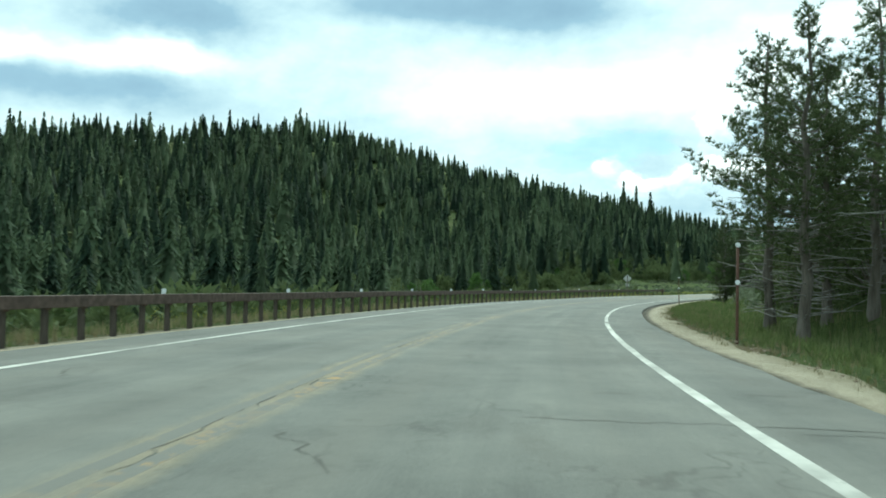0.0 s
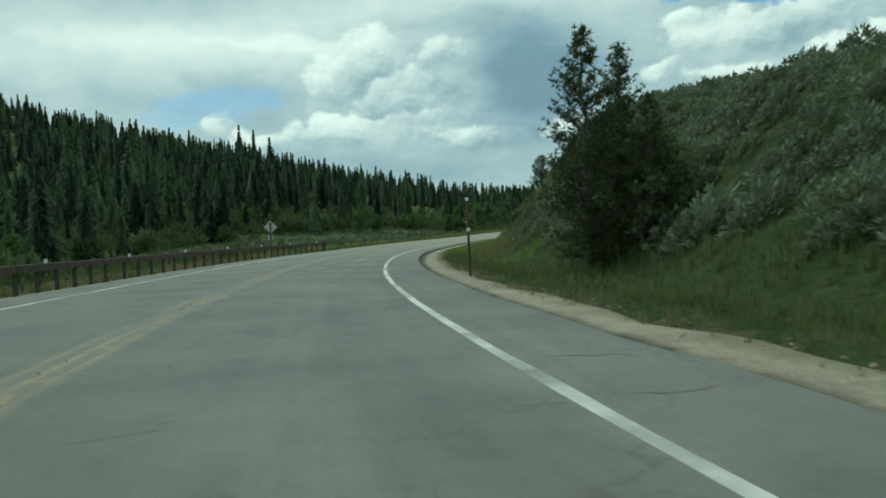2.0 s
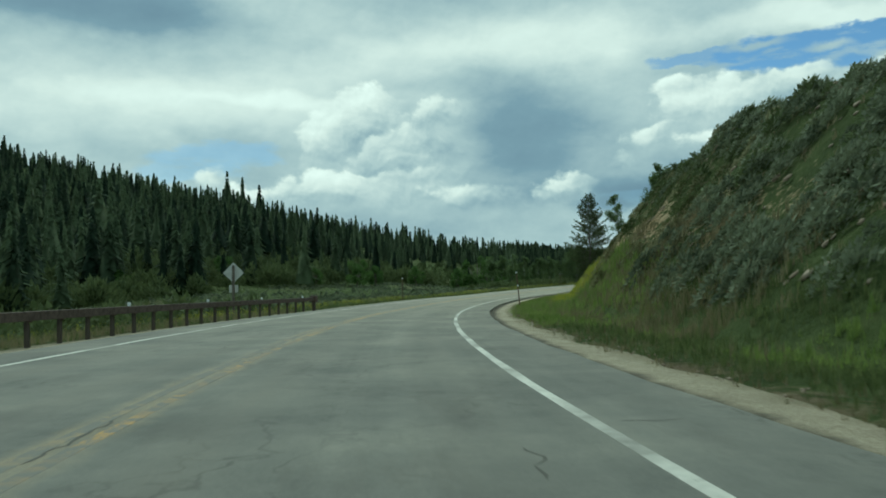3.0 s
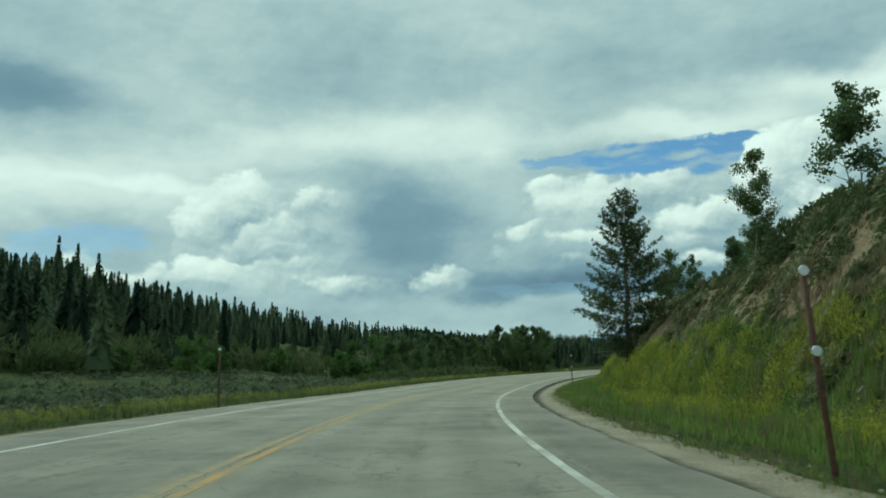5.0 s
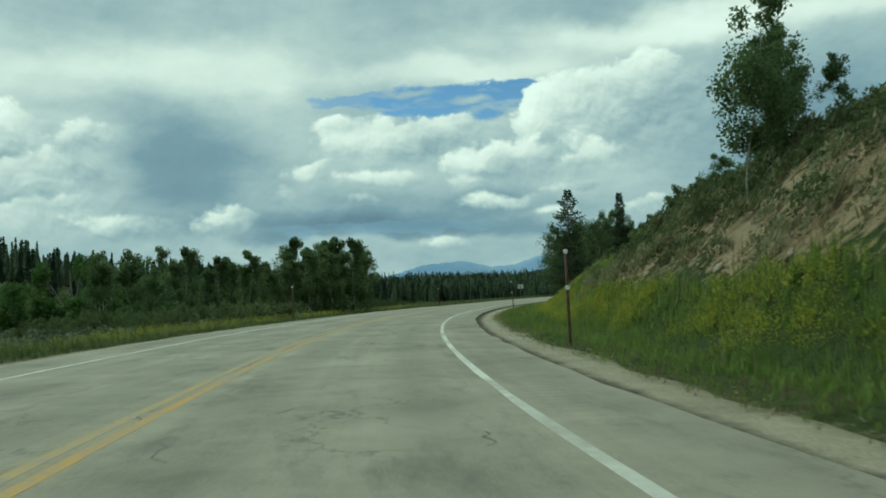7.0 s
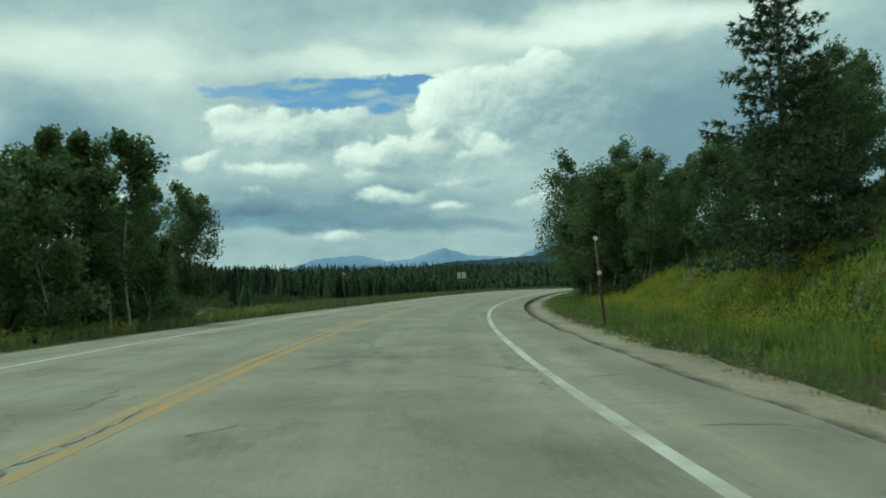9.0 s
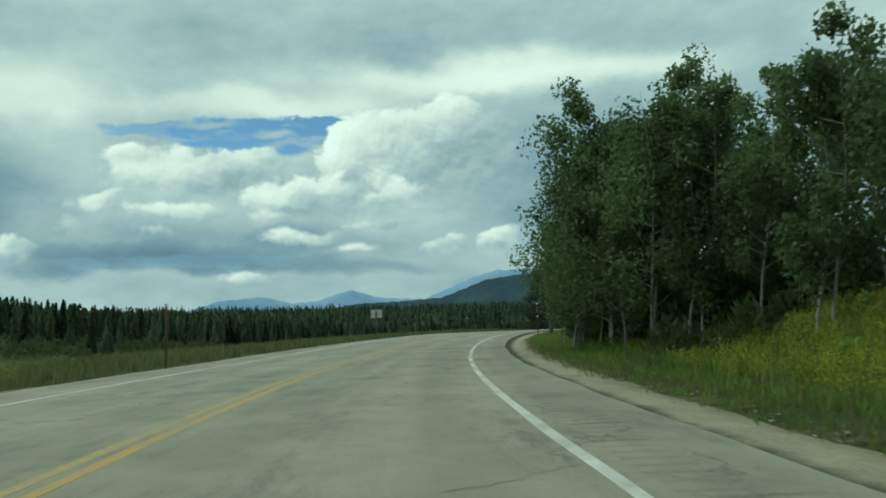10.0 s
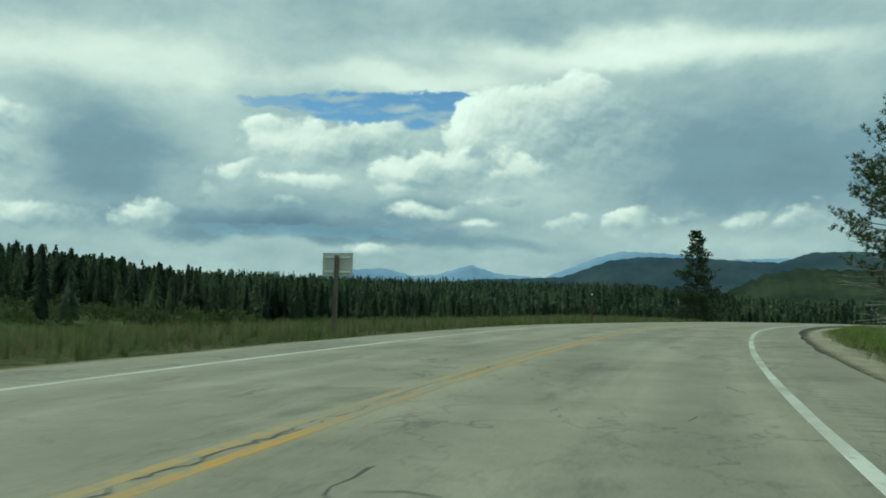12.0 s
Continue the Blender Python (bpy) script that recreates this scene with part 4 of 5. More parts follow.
aspenA = tree("aspen_tree", aspen_parts(31, 8.5, 0.24, 0.24, 7600, 1, 1.0), [ASPEN_BARK], ASPEN_LEAF, "aspen with pale crooked trunk and dark green leaves", "aspen grove")
aspenD = tree("aspen_tree", aspen_parts(34, 7.5, 0.30, 0.06, 8500, 2, 1.15), [ASPEN_BARK], ASPEN_LEAF, "broad leafy aspen clothed almost to the ground", "aspen grove")
aspenB = tree("aspen_tree", aspen_parts(32, 7.5, 0.28, 0.16, 7800, 2, 1.0), [ASPEN_BARK], ASPEN_LEAF, "twin-stemmed aspen with pale bark", "aspen grove")
spruceC = tree("spruce_tree", spruce_parts(23, 7.0, 0.36), [PINE_BARK], SPRUCE_LEAF, "lone broad dark conifer beyond the far lane", "far conifers")
pineE = tree("pine_tree", pine_parts(15, 7.5, 0.25, 0.24, 10, 2.8, 9, 0.12), [PINE_BARK, GREY_TWIG], PINE_LEAF, "dense conical pine with bare lower trunk on the verge", "roadside pines")
aspenE = tree("aspen_tree", aspen_parts(37, 8.0, 0.38, 0.16, 17000, 2, 0.85), [ASPEN_BARK], ASPEN_LEAF, "tall aspen leaning over the verge on pale trunks", "aspen grove")
aspenC = tree("aspen_tree", aspen_parts(33, 6.5, 0.31, 0.08, 5800, 2, 1.15), [ASPEN_BARK], ASPEN_LEAF, "low bushy aspen with pale bark", "aspen grove")
willowA = tree("willow_tree", bushy_parts(41, 6.0, 0.5, 3200), [PINE_BARK], WILLOW_LEAF, "round bright green willow on the valley floor", "valley willows")
willowB = tree("willow_tree", bushy_parts(42, 4.5, 0.55, 2800, 0.15), [PINE_BARK], WILLOW_LEAF, "low bright green willow clump on the valley floor", "valley willows")
shrubA = tree("shrub", bushy_parts(43, 2.4, 0.6, 1800, 0.07), [PINE_BARK], SHRUB_LEAF, "dense dark green roadside shrub", "roadside shrubs")
shrubA["category"] = "shrub"

# the pines at the first bend
for pr, s, o, k, a in [(pineB, 28.6, 8.7, 1.14, 40), (pineC, 22.2, 8.3, 1.05, 130), (pineB, 24.5, 10.6, 1.05, 200), (pineC, 19.5, 10.5, 1.2, 10), (pineC, 31.5, 10.8, 0.9, 300), (pineB, 26.5, 9.9, 0.95, 310), (pineC, 22.5, 12.8, 1.3, 77), (pineB, 17.5, 12.5, 1.2, 250), (pineC, 25.5, 13.5, 1.25, 20), (shrubA, 29, 9.9, 1.0, 0), (shrubA, 32.5, 10.2, 1.2, 90), (shrubA, 26, 11, 1.0, 190), (shrubA, 36, 10.8, 1.3, 30), (shrubA, 34, 12.4, 1.5, 240), (shrubA, 29, 12.2, 1.5, 70)]:
    plant(pr, s, o, k, a)
# the clump further on
for pr, s, o, k, a in [(pineD, 68.3, 9.2, 0.94, 0), (pineD, 69.4, 10.4, 0.80, 90), (pineD, 67.4, 10.6, 0.55, 200), (shrubA, 68.8, 11.2, 1.1, 0), (shrubA, 70.5, 11.8, 1.0, 40), (shrubA, 67.2, 10.3, 0.9, 80), (shrubA, 71, 10.0, 0.8, 120)]:
    plant(pr, s, o, k, a)


def plant_to(proto, tall, s, o, top, turn):
    """Plant a tree whose top reaches the height top."""
    return plant(proto, s, o, max(0.25, (top - stand(s, o)[2]) / tall), turn)


# the broad pine on the bank
plant_to(pineA, 9.0, 157, 9.6, 7.3, 60)
# spruces and aspens up the bank and along the next bend
for pr, h, s, o, top, a in [(spruceA, 9.0, 224.5, 10.6, 6.6, 0), (spruceB, 7.0, 212.5, 13.5, 4.8, 50), (spruceB, 7.0, 228, 13.5, 4.2, 120),
                            (aspenA, 8.5, 144.2, 12.8, 6.0, 0), (aspenC, 6.5, 146.5, 13.5, 3.8, 70), (aspenC, 6.5, 145, 16.8, 8.5, 120), (aspenC, 6.5, 150, 15, 4.4, 10),
                            (aspenA, 8.5, 185.4, 13.4, 7.6, 30), (aspenB, 7.5, 186.6, 14.6, 7.0, 160), (aspenA, 8.5, 188.2, 16, 7.6, 200), (aspenC, 6.5, 183.5, 15.5, 5.2, 90),
                            (aspenC, 6.5, 160, 15.5, 5.2, 0), (aspenB, 7.5, 163, 17.5, 6.2, 70), (aspenC, 6.5, 167, 17, 5.8, 140), (aspenB, 7.5, 171, 18.5, 7.0, 30), (aspenC, 6.5, 176, 19, 7.0, 300), (aspenC, 6.5, 193, 18, 6.6, 50),
                            (aspenC, 6.5, 200, 19, 6.4, 200), (aspenB, 7.5, 206, 20, 6.8, 20), (aspenA, 8.5, 213, 19, 6.8, 70), (aspenC, 6.5, 219, 18, 5.6, 140), (aspenA, 8.5, 232, 14, 5.4, 0), (aspenA, 8.5, 230.5, 12.6, 4.4, 77), (aspenB, 7.5, 236, 11.8, 4.0, 60), (aspenB, 7.5, 239, 13, 4.6, 200),
                            (aspenC, 6.5, 234, 16, 4.6, 10), (aspenA, 8.5, 229, 18, 6.0, 90), (aspenC, 6.5, 241.5, 15, 4.8, 130), (aspenA, 8.5, 226, 20, 7.0, 30), (aspenB, 7.5, 222, 22, 7.6, 30),
                            (aspenE, 8.0, 226.8, 12.8, 4.8, 60), (aspenA, 8.5, 229.5, 15.2, 5.2, 210), (aspenB, 7.5, 243.5, 10.6, 4.6, 30), (aspenE, 8.0, 251.6, 9.0, 6.2, 0), (aspenE, 8.0, 254.4, 8.4, 6.0, 200), (aspenB, 7.5, 250.2, 10.0, 5.2, 90), (aspenE, 8.0, 257.0, 8.6, 5.6, 45), (aspenA, 8.5, 252.6, 10.2, 5.6, 150), (aspenC, 6.5, 256, 9.5, 4.8, 300), (aspenE, 8.0, 260.5, 7.8, 4.6, 330), (aspenD, 7.5, 263.3, 7.4, 3.2, 140),
                            (aspenA, 8.5, 258, 8.4, 5.0, 20), (aspenB, 7.5, 260.5, 8.0, 4.6, 100), (aspenC, 6.5, 262, 10, 4.2, 60), (aspenA, 8.5, 247.9, 10.8, 4.8, 10), (aspenB, 7.5, 245.5, 12.6, 4.4, 170), (aspenC, 6.5, 249, 13, 5.0, 230), (aspenA, 8.5, 253, 12.5, 5.4, 280),
                            (aspenB, 7.5, 257, 13.5, 5.4, 50), (aspenA, 8.5, 262, 13.5, 5.8, 0), (aspenC, 6.5, 266, 11.5, 4.6, 90), (aspenA, 8.5, 269, 13, 5.6, 140), (aspenB, 7.5, 272, 11, 4.6, 200), (aspenC, 6.5, 275, 13.5, 4.4, 40),
                            (aspenA, 8.5, 252, 17, 6.6, 30), (aspenA, 8.5, 264, 18, 6.6, 10), (aspenB, 7.5, 246, 18, 5.6, 40),
                            (pineE, 7.5, 285.6, 7.0, 5.6, 0), (aspenC, 6.5, 288.5, 9.5, 3.4, 30), (aspenB, 7.5, 283, 11.5, 4.2, 60), (aspenC, 6.5, 292, 12, 3.6, 0), (aspenA, 8.5, 280, 13, 4.6, 0), (aspenC, 6.5, 297, 13, 3.4, 80),
                            (pineC, 8.0, 303, 7.6, 6.8, 150), (pineC, 8.0, 307, 9.5, 5.6, 20), (pineC, 8.0, 312, 10.5, 4.8, 220)]:
    plant_to(pr, h, s, o, top, a)
# trees on the left of the road
for pr, h, s, o, top, a in [(aspenD, 7.5, 231.7, -8.2, 3.8, 0), (aspenD, 7.5, 232.6, -10.2, 4.0, 40), (aspenD, 7.5, 235.0, -9.0, 2.6, 90), (aspenD, 7.5, 236.6, -9.6, 1.6, 130), (aspenD, 7.5, 229.5, -11.5, 3.0, 10), (aspenD, 7.5, 231, -13.5, 4.0, 70), (aspenD, 7.5, 226.5, -10.4, 2.8, 250), (aspenD, 7.5, 221.5, -13.4, 2.4, 300), (aspenD, 7.5, 216.5, -16, 2.4, 15),
                            (aspenD, 7.5, 234.0, -11.6, 3.9, 220), (aspenD, 7.5, 237.4, -11.6, 2.6, 60), (aspenD, 7.5, 228.6, -9.4, 3.4, 110), (aspenD, 7.5, 234.5, -13.5, 2.8, 20), (aspenD, 7.5, 226, -14, 1.8, 200), (aspenD, 7.5, 224, -17, 2.2, 20), (aspenD, 7.5, 228, -18, 2.4, 280), (aspenD, 7.5, 227.5, -12.5, 2.0, 180), (aspenA, 8.5, 221, -21, 3.0, 60), (aspenC, 6.5, 219, -24, 2.6, 5), (aspenC, 6.5, 224, -24, 3.0, 100),
                            (aspenB, 7.5, 247.4, -12.5, 4.6, 0), (aspenA, 8.5, 248.5, -14, 4.2, 40), (aspenC, 6.5, 245, -14.5, 3.0, 90)]:
    plant_to(pr, h, s, o, top, a)
for pr, s, o, k, a in [(willowA, 202, -41, 0.85, 0), (willowB, 206, -40, 0.8, 40), (willowA, 226, -31, 1.25, 90), (willowB, 224, -28, 0.9, 210), (willowB, 222, -33, 0.9, 0), (willowB, 196, -45, 0.7, 70), (willowB, 214, -37, 0.8, 10), (willowA, 190, -58, 0.75, 200), (willowB, 170, -58, 0.8, 30), (willowB, 140, -48, 0.8, 75),
                       (willowA, 235, -34, 1.0, 30), (willowB, 241, -30, 1.0, 130), (willowA, 246, -34, 0.95, 260), (willowB, 120, -36, 0.9, 20), (willowA, 100, -32, 0.8, 80), (willowB, 84, -30, 0.7, 190), (willowA, 60, -30, 0.7, 10), (willowB, 40, -26, 0.7, 100), (willowA, 25, -30, 0.75, 50)]:
    plant(pr, s, o, k, a)
plant_to(spruceC, 7.0, 372, -20, 9.9, 20)

# ---- the forest: far too many to count ----


def conifer_block(r, sprays=60, wide=0.17, fine=1.0, full=0.8):
    """One far-off conifer of unit height: drooping sprays round a spire, with a dark core."""
    V, F = [], []
    lop = r.uniform(0, 6.28)
    for i in range(sprays):
        u = ((i + r.random()) / sprays) ** 1.08
        a = i * 2.4 + r.uniform(-0.6, 0.6)
        q = (wide * (1 - u) ** full * (0.55 + 0.45 * min(1, u / 0.12)) + 0.024) * r.uniform(0.7, 1.25) * (1 + 0.18 * math.cos(a - lop))
        z = 0.07 + 0.91 * u
        c, s = math.cos(a), math.sin(a)
        w = (0.021 + 0.052 * (1 - u) * r.uniform(0.6, 1.25)) * fine
        k = len(V)
        b = min(0.985, z + 0.02 + 0.2 * q)
        V += [(0.2 * q * c - w * s, 0.2 * q * s + w * c, b), (0.2 * q * c + w * s, 0.2 * q * s - w * c, b), (q * c, q * s, b - r.uniform(0.03, 0.11))]
        F.append((k, k + 1, k + 2))
    k = len(V)
    V += [(0.034, 0, 0.86), (-0.017, 0.030, 0.86), (-0.017, -0.030, 0.86), (0, 0, 1.0)]
    F += [(k, k + 1, k + 3), (k + 1, k + 2, k + 3), (k + 2, k, k + 3)]
    k = len(V)
    V += [(0, 0, 0.86)] + [(0.62 * wide * math.cos(a), 0.62 * wide * math.sin(a), 0.06 + 0.05 * r.random()) for a in (0, 1.05, 2.1, 3.14, 4.19, 5.24)]
    F += [(k, k + 1 + j, k + 1 + (j + 1) % 6) for j in range(6)]
    return np.array(V), np.array(F)


def scatter(name, xs, ys, hs, blocks, mat, label, category, squash=(0.85, 1.25), zoff=0.0, seed=1, lie=False):
    """One mesh of many alike plants; with lie they follow the slope they grow on."""
    r = np.random.RandomState(seed)
    zs = land(xs, ys) + zoff
    sx, sy = ((land(xs + 2, ys) - land(xs - 2, ys)) / 4, (land(xs, ys + 2) - land(xs, ys - 2)) / 4) if lie else (0 * zs, 0 * zs)
    sx, sy = np.clip(sx, -0.7, 0.7), np.clip(sy, -0.7, 0.7)
    Vs, Fs, Ts, base = [], [], [], 0
    pick = r.randint(0, len(blocks), len(xs))
    for b, (bv, bf) in enumerate(blocks):
        w = np.where(pick == b)[0]
        if not len(w):
            continue
        a = r.uniform(0, 6.28, len(w))
        q = r.uniform(*squash, len(w)) * hs[w]
        c, s = np.cos(a)[:, None], np.sin(a)[:, None]
        X = xs[w, None] + q[:, None] * (bv[None, :, 0] * c - bv[None, :, 1] * s)
        Y = ys[w, None] + q[:, None] * (bv[None, :, 0] * s + bv[None, :, 1] * c)
        Z = zs[w, None] + hs[w, None] * bv[None, :, 2] + sx[w, None] * (X - xs[w, None]) + sy[w, None] * (Y - ys[w, None])
        Vs.append(np.stack([X, Y, Z], -1).reshape(-1, 3))
        Fs.append((bf[None] + (np.arange(len(w)) * len(bv))[:, None, None] + base).reshape(-1, bf.shape[1]))
        Ts.append(np.repeat(r.uniform(-0.5, 0.5, len(w)), len(bv)))
        base += len(w) * len(bv)
    V, F = np.concatenate(Vs), np.concatenate(Fs)
    me = bpy.data.meshes.new(name)
    me.vertices.add(len(V))
    me.vertices.foreach_set("co", V.astype(np.float32).ravel())
    k = F.shape[1]
    me.loops.add(F.size)
    me.loops.foreach_set("vertex_index", F.astype(np.int32).ravel())
    me.polygons.add(len(F))
    me.polygons.foreach_set("loop_start", np.arange(0, F.size, k, dtype=np.int32))
    me.polygons.foreach_set("loop_total", np.full(len(F), k, np.int32))
    me.update(calc_edges=True)
    me.attributes.new("tint", "FLOAT", "POINT").data.foreach_set("value", np.concatenate(Ts).astype(np.float32))
    me.materials.append(mat)
    return tagged(put(name, me), label, category, kind="stuff")


_q = random.Random(9)
CONIFER = [conifer_block(_q, 48, _q.uniform(0.19, 0.25), 1.0, _q.uniform(0.95, 1.25)) for _ in range(8)]
NEAR_CONIFER = [conifer_block(_q, 95, _q.uniform(0.16, 0.21), 0.7, _q.uniform(0.8, 1.1)) for _ in range(6)]
THIN_CONIFER = [conifer_block(_q, 39, _q.uniform(0.19, 0.25), 1.1, _q.uniform(0.95, 1.25)) for _ in range(8)]
_r = np.random.RandomState(17)
n = 18000
fa = np.radians(_r.uniform(-52, 112, n))
fr = np.sqrt(_r.uniform(40 ** 2, 640 ** 2, n))
fx, fy = 1.96 + fr * np.sin(fa), fr * np.cos(fa)
fs, fo, _ = to_road(fx, fy)
frr = np.interp(np.degrees(fa), RIDGE_AZ, RIDGE_R)
edge = np.interp(fs, [-160, 60, 110, 150, 215, 240, 275, 330, 420], [22, 24, 36, 48, 50, 66, 74, 76, 80])
fd = -fo
keep = (fd > edge * (1 + 0.25 * waves(fx, fy, 30.0, 4))) & (fr < frr + 32) & (_r.uniform(0, 1, n) < np.clip(1.3 - fr / 1000, 0.5, 1))
fx, fy, fr, fd, fs = fx[keep], fy[keep], fr[keep], fd[keep], fs[keep]
near_bend = _r.uniform(0.7, 1.03, len(fx)) * np.interp(fd, [70, 110, 150, 200], [7.0, 7.2, 9.0, 11.5])
fh = _r.uniform(6.5, 14.5, len(fx)) * np.where(_r.uniform(0, 1, len(fx)) < 0.07, 1.3, 1) * np.interp(fd, [25, 90, 200], [0.65, 0.85, 1.0])
fh = np.where(fs > 232, near_bend, fh)
rim = fd < edge[keep] + 26
for nm, pick, blocks, lab in (("forest_edge", rim, NEAR_CONIFER, "dark green conifers along the edge of the forest"), ("conifer_forest", ~rim & (fr < 360), CONIFER, "dark green conifer forest covering the valley and ridge"),
                              ("ridge_forest", ~rim & (fr >= 360), THIN_CONIFER, "dark green conifer forest along the top of the ridge")):
    scatter(nm, fx[pick], fy[pick], fh[pick], blocks, FAR_LEAF, lab, "forest", (1.05, 1.6))

# the flat forest beyond the bend, thinning out towards the far hills
n = 5000
fa = np.radians(_r.uniform(18, 116, n))
fr = np.sqrt(_r.uniform(430 ** 2, 1500 ** 2, n))
fx, fy = 1.96 + fr * np.sin(fa), fr * np.cos(fa)
fs, fo, _ = to_road(fx, fy)
keep = (fo < -120) & (waves(fx, fy, 160.0, 14) > -0.75)
fx, fy = fx[keep], fy[keep]
LEAN = [conifer_block(_q, 12, 0.17, 1.5) for _ in range(4)]
scatter("far_forest", fx, fy, _r.uniform(8, 12.5, len(fx)), LEAN, FAR_LEAF, "dark band of conifer forest beyond the bend", "forest", (1.1, 1.7))
n = 9500
fa = np.radians(_r.uniform(24, 78, n))
fr = np.sqrt(_r.uniform(380 ** 2, 960 ** 2, n))
fx, fy = 80 + fr * np.sin(fa), 110 + fr * np.cos(fa)
fs, fo, _ = to_road(fx, fy)
keep = fo < -110
fx, fy = fx[keep], fy[keep]
scatter("rise_forest", fx, fy, _r.uniform(6, 14.5, len(fx)), LEAN, FAR_LEAF, "dark conifer forest on the low rise beyond the valley", "forest", (1.1, 1.6))
# a few tall trees that stand above the ridge's skyline
fx = np.array([91.1, 97.0, 103.5, -208.0, -204.0, -236.0])
fy = np.array([418.0, 416.0, 414.0, 405.0, 407.0, 392.0])
scatter("ridge_skyline_trees", fx, fy, np.array([19.0, 18.0, 16.5, 21.0, 19.0, 17.0]), CONIFER, FAR_LEAF, "tall conifers above the ridge skyline", "trees", (1.0, 1.5))
# nearer thick band on the valley floor
n = 10500
fa = np.radians(_r.uniform(28, 112, n))
fr = np.sqrt(_r.uniform(200 ** 2, 520 ** 2, n))
fx, fy = 1.96 + fr * np.sin(fa), fr * np.cos(fa)
fs, fo, _ = to_road(fx, fy)
keep = (fo < -76) & (fo > -230)
fx, fy, fo = fx[keep], fy[keep], fo[keep]
vh = _r.uniform(0.72, 1.04, len(fx)) * np.interp(-fo, [76, 110, 160, 250, 330], [7.2, 7.6, 9.5, 12.5, 14.0])
rim = fo > -104
scatter("valley_forest_edge", fx[rim], fy[rim], vh[rim], NEAR_CONIFER, FAR_LEAF, "dark conifers along the edge of the valley forest", "forest", (1.1, 1.6))
scatter("valley_forest", fx[~rim], fy[~rim], vh[~rim], CONIFER, FAR_LEAF, "thick conifer forest on the valley floor", "forest", (1.3, 1.9))

# ---- guardrail of weathering steel ----


def guardrail(s0, s1, o, gap=1.62):
    root = tagged(new("guardrail"), "rusty brown box-beam steel guardrail on slim dark posts", "guardrail")
    prof = [(-0.075, 0.50), (-0.065, 0.49), (0.065, 0.49), (0.075, 0.50), (0.075, 0.69), (0.065, 0.70), (-0.065, 0.70), (-0.075, 0.69)]
    cuts = np.append(np.arange(s0, s1, 5.4), s1)
    n = len(prof)
    for a, b in zip(cuts[:-1], cuts[1:]):
        ss = np.linspace(a, b - 0.012, 5)
        V = [on_road(q, o + dx, dz) for q in ss for dx, dz in prof]
        F = [(i * n + j, i * n + (j + 1) % n, (i + 1) * n + (j + 1) % n, (i + 1) * n + j) for i in range(4) for j in range(n)]
        F += [tuple(range(n)), tuple(4 * n + j for j in range(n - 1, -1, -1))]
        put("beam", mesh_of("beam", V, F, RUST), root)
    pm = None
    for i, s in enumerate(np.concatenate((np.arange(s0 + 0.3, 58, 1.08), np.arange(58.6, 76, 1.42), np.arange(77.6, s1, gap)))):
        m = pose(*on_road(s, o - 0.11), 0.5 * math.sin(i * 3.1), 0.6 * math.sin(i * 1.7), heading(s))
        if pm is None:
            pb = part("post", box_bm(-0.05, 0.05, -0.05, 0.05, -0.45, 0.66, 0.008), WOOD_POST, root)
            bb = part("bracket", box_bm(0.034, 0.10, -0.045, 0.045, 0.455, 0.485, 0.004), RUST, pb)
            pm, bm_ = pb.data, bb.data
        else:
            pb = put("post", pm, root)
            put("bracket", bm_, pb)
        pb.matrix_basis = m
    for s in np.arange(s0 + 4, s1, 7.6):
        tab = part("reflector", box_bm(-0.05, 0.05, -0.006, 0.006, 0.0, 0.11, 0.003), REFLECTOR, root, "small white reflector tab")
        tab.matrix_basis = pose(*on_road(s, o - 0.02, 0.703), 0, 0, heading(s))
    x, y, z = on_road(s1 + 0.45, o)
    hd = part("end_head", box_bm(-0.2, 0.2, -0.22, 0.22, 0.40, 0.80, 0.03), RUST, root, "boxy steel end head")
    hd.matrix_basis = pose(x, y, z, 0, 0, heading(s1))
    ft = part("end_post", box_bm(-0.09, 0.09, -0.11, 0.11, -0.45, 0.41, 0.015), WOOD_POST, root)
    ft.matrix_basis = pose(x, y, z, 0, 0, heading(s1))
    ar = part("anchor_cable", box_bm(-0.012, 0.012, -1.5, 0.0, -0.01, 0.015, 0.004), RUST, root)
    ar.matrix_basis = pose(x, y, z + 0.44, 14, 0, heading(s1))
    return root


guardrail(-40, 117.9, -5.95)


# ---- snow poles with round reflectors ----
def snow_pole(s, o, h=2.25, lean=0.0, two=True, dark=True, label="tall brown steel snow pole with round white reflectors"):
    root = tagged(new("snow_pole"), label, "marker post", "snow poles")
    sp = Soup()
    sp.tube([(0, 0, -0.4), (0, 0, 0.8), (0, 0, h)], [0.034, 0.034, 0.032], 8)
    put("pole", sp.mesh("pole", [BROWN_STEEL], True), root)
    for z in ([h - 0.02, h - 0.84] if two else [h - 0.02]):
        bm = bmesh.new()
        bmesh.ops.create_cone(bm, cap_ends=True, segments=14, radius1=0.055, radius2=0.050, depth=0.018)
        bmesh.ops.rotate(bm, cent=(0, 0, 0), matrix=Matrix.Rotation(radians(90), 3, "X"), verts=bm.verts)
        bmesh.ops.translate(bm, vec=(0, -0.045, z), verts=bm.verts)
        part("reflector", bm, REFLECTOR, root, "round white reflector")
    x, y, z = stand(s, o)
    root.matrix_basis = pose(x, y, z, 0.2 * lean, lean, heading(s))
    return root


